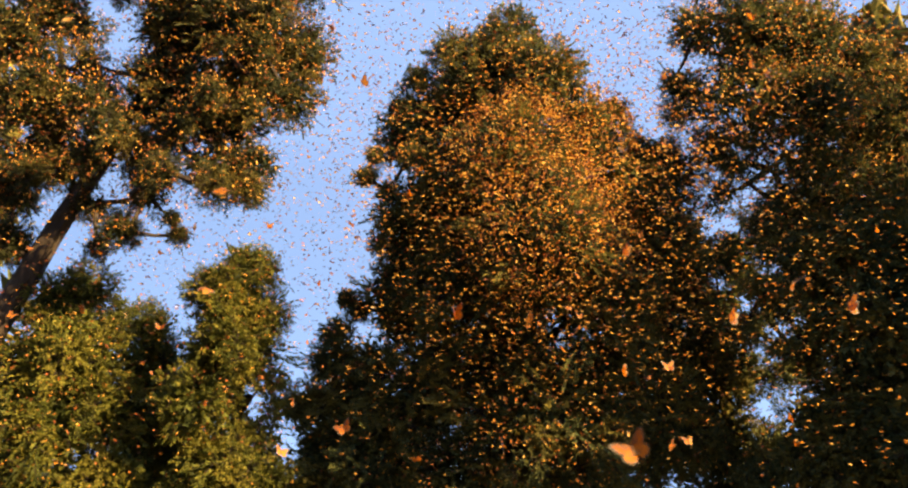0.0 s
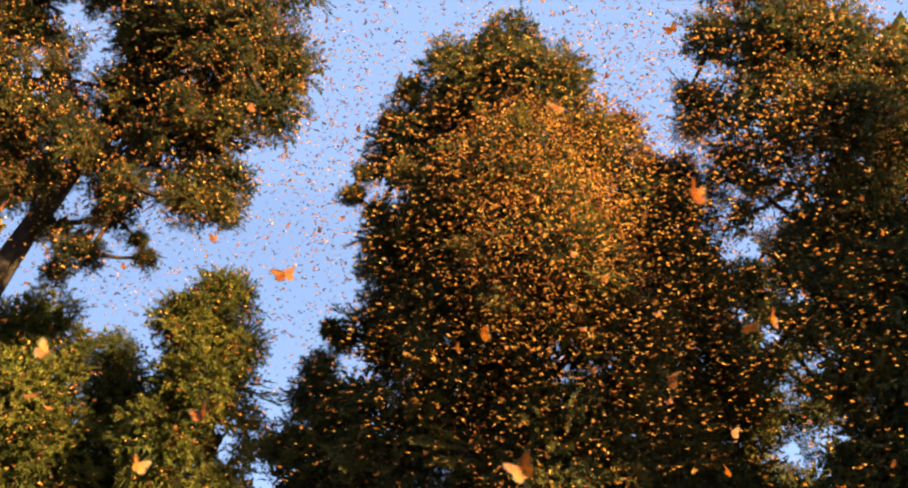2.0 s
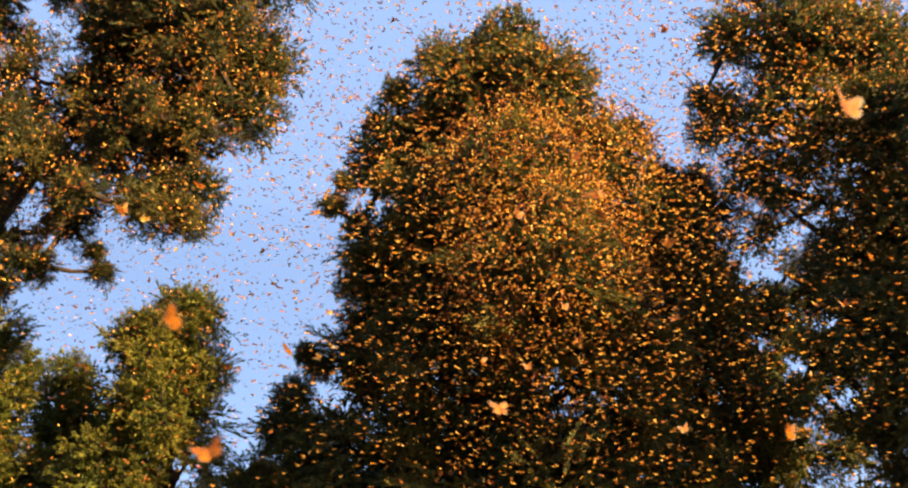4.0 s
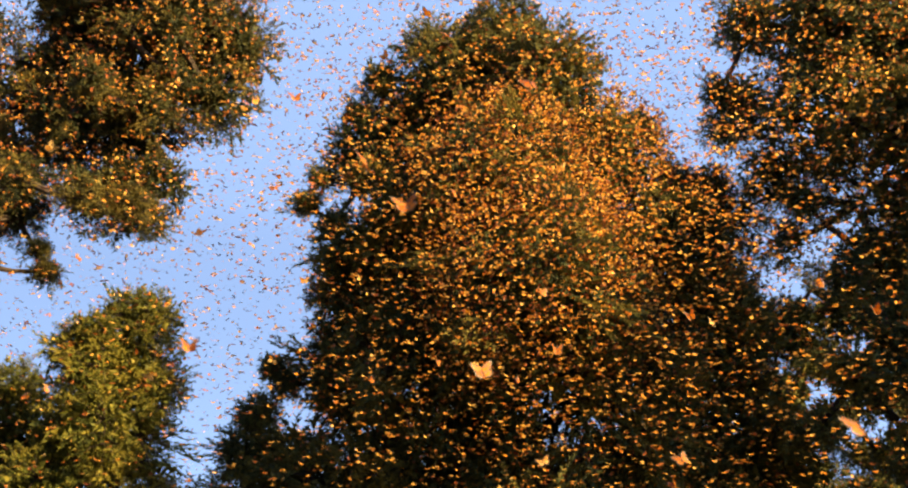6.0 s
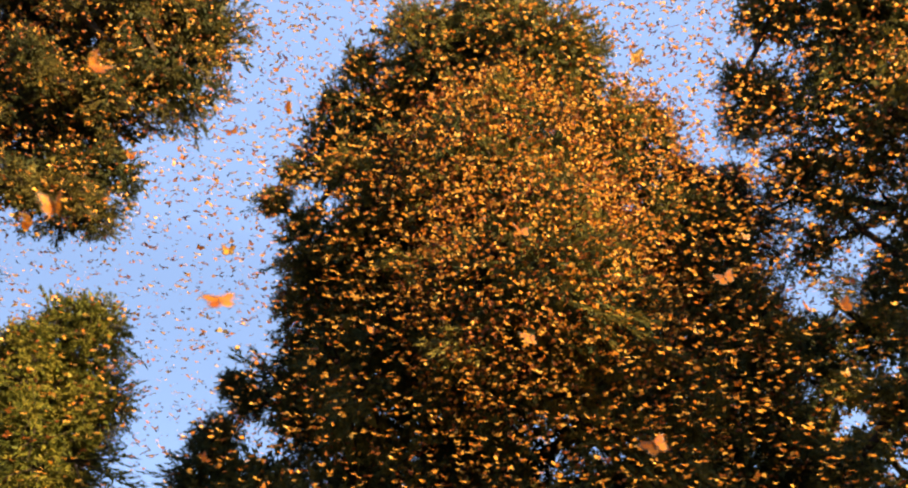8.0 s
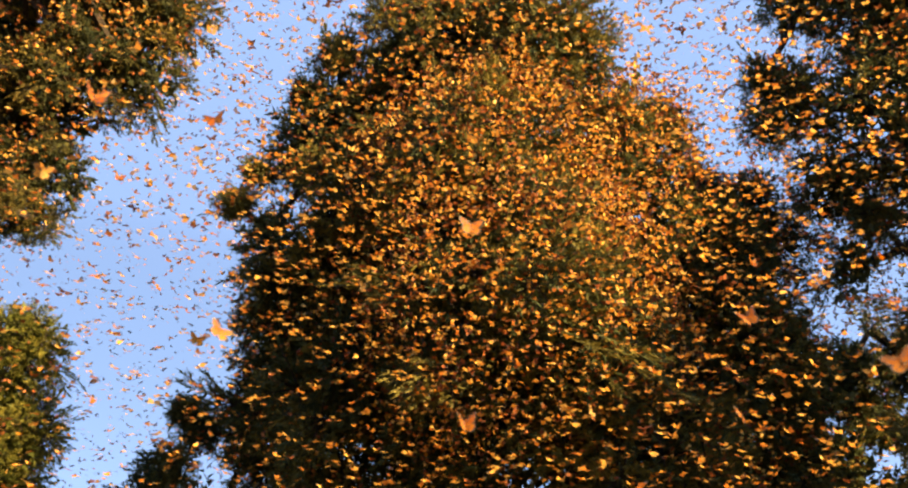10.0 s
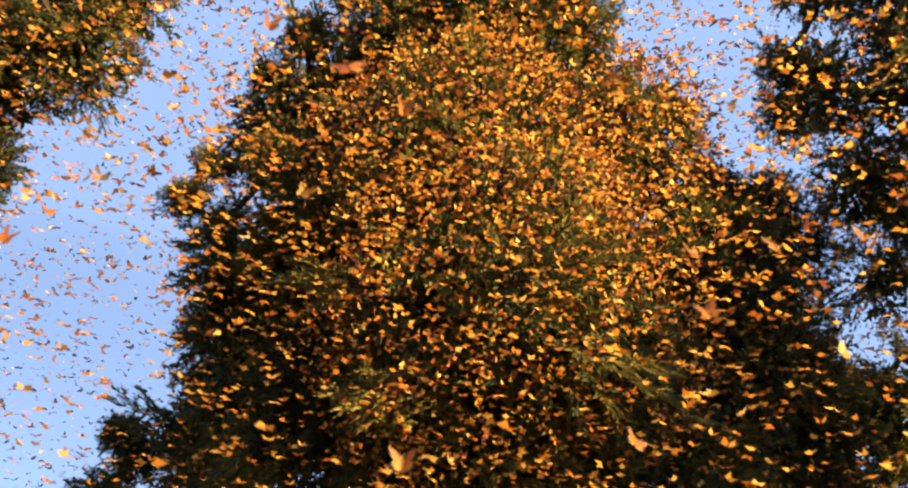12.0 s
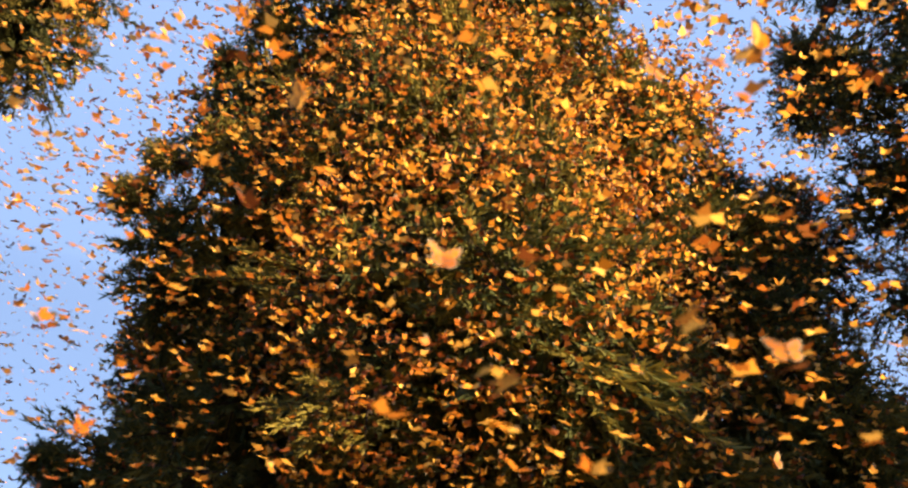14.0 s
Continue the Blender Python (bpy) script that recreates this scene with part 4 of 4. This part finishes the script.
hero([(0.0, 1.62, 10.98, 9.38), (1.5, 1.61, 10.92, 9.43), (3.0, 1.61, 10.85, 9.49), (4.5, 1.60, 10.79, 9.55), (6.0, 1.60, 10.78, 9.62), (7.5, 1.59, 10.94, 9.71), (9.0, 1.57, 11.32, 9.85), (10.5, 1.55, 12.03, 10.05), (11.0, 1.54, 12.54, 10.15), (11.5, 1.53, 12.70, 10.11), (13.0, 2.24, 13.04, 10.41), (14.0, 2.72, 13.20, 10.63)])
hero([(0.0, 4.98, 17.23, 12.39), (1.0, 4.90, 16.96, 12.35), (2.5, 4.78, 16.56, 12.28), (4.0, 4.66, 16.15, 12.22), (5.5, 4.54, 15.75, 12.15), (7.0, 4.42, 15.34, 12.08), (8.5, 4.27, 14.93, 12.01), (10.0, 4.06, 14.50, 11.89), (11.5, 3.76, 14.05, 11.73), (13.0, 3.34, 13.57, 11.50), (13.5, 3.14, 13.52, 11.39), (14.0, 3.06, 13.68, 11.40)])


def beat(thing, period, phase, swing=40):
    wings = [c for c in thing.children if c.name.startswith("wing")]
    for wing, sign in zip(wings, (-1, 1)):
        flap = []
        for k in range(141):
            t = k * 0.1
            w = 20 + swing * math.sin(2 * math.pi * t / period + phase) + 12 * math.sin(0.9 * t + phase)
            flap.append((t, pose(0, 0, 0, 0, sign * w, 0)))
        walk(wing, flap)


def motions():
    for thing, rows, period, phase, bias, tip in FLYERS:
        walk(thing, [(t, pose(*p, 30 + bias * 80 + 15 * math.sin(1.3 * t + phase), tip * 0.6 + 12 * math.sin(0.8 * t + phase), math.degrees(h) - 90)) for t, p, h in rows])
        beat(thing, period, phase)
    for thing, places, period, phase, turned in HEROES:
        walk(thing, [(t, pose(x, y, z, 72 + 14 * math.sin(0.9 * t + phase), turned * 0.5, 30 + 0.5 * turned + 15 * math.sin(0.6 * t + phase))) for t, x, y, z in places])
        beat(thing, period, phase, 30)
    rng = random.Random(9)
    for ob, middle in SWARMS:
        rows = path_of(rng, middle, rng.uniform(0.15, 0.45))
        yaw, tip = rng.uniform(-8, 8), rng.uniform(-3, 3)
        walk(ob, [(t, pose(*p, tip * math.sin(0.5 * t), 0, yaw * (t - 7) / 7)) for t, p, h in rows[::2]])


motions()
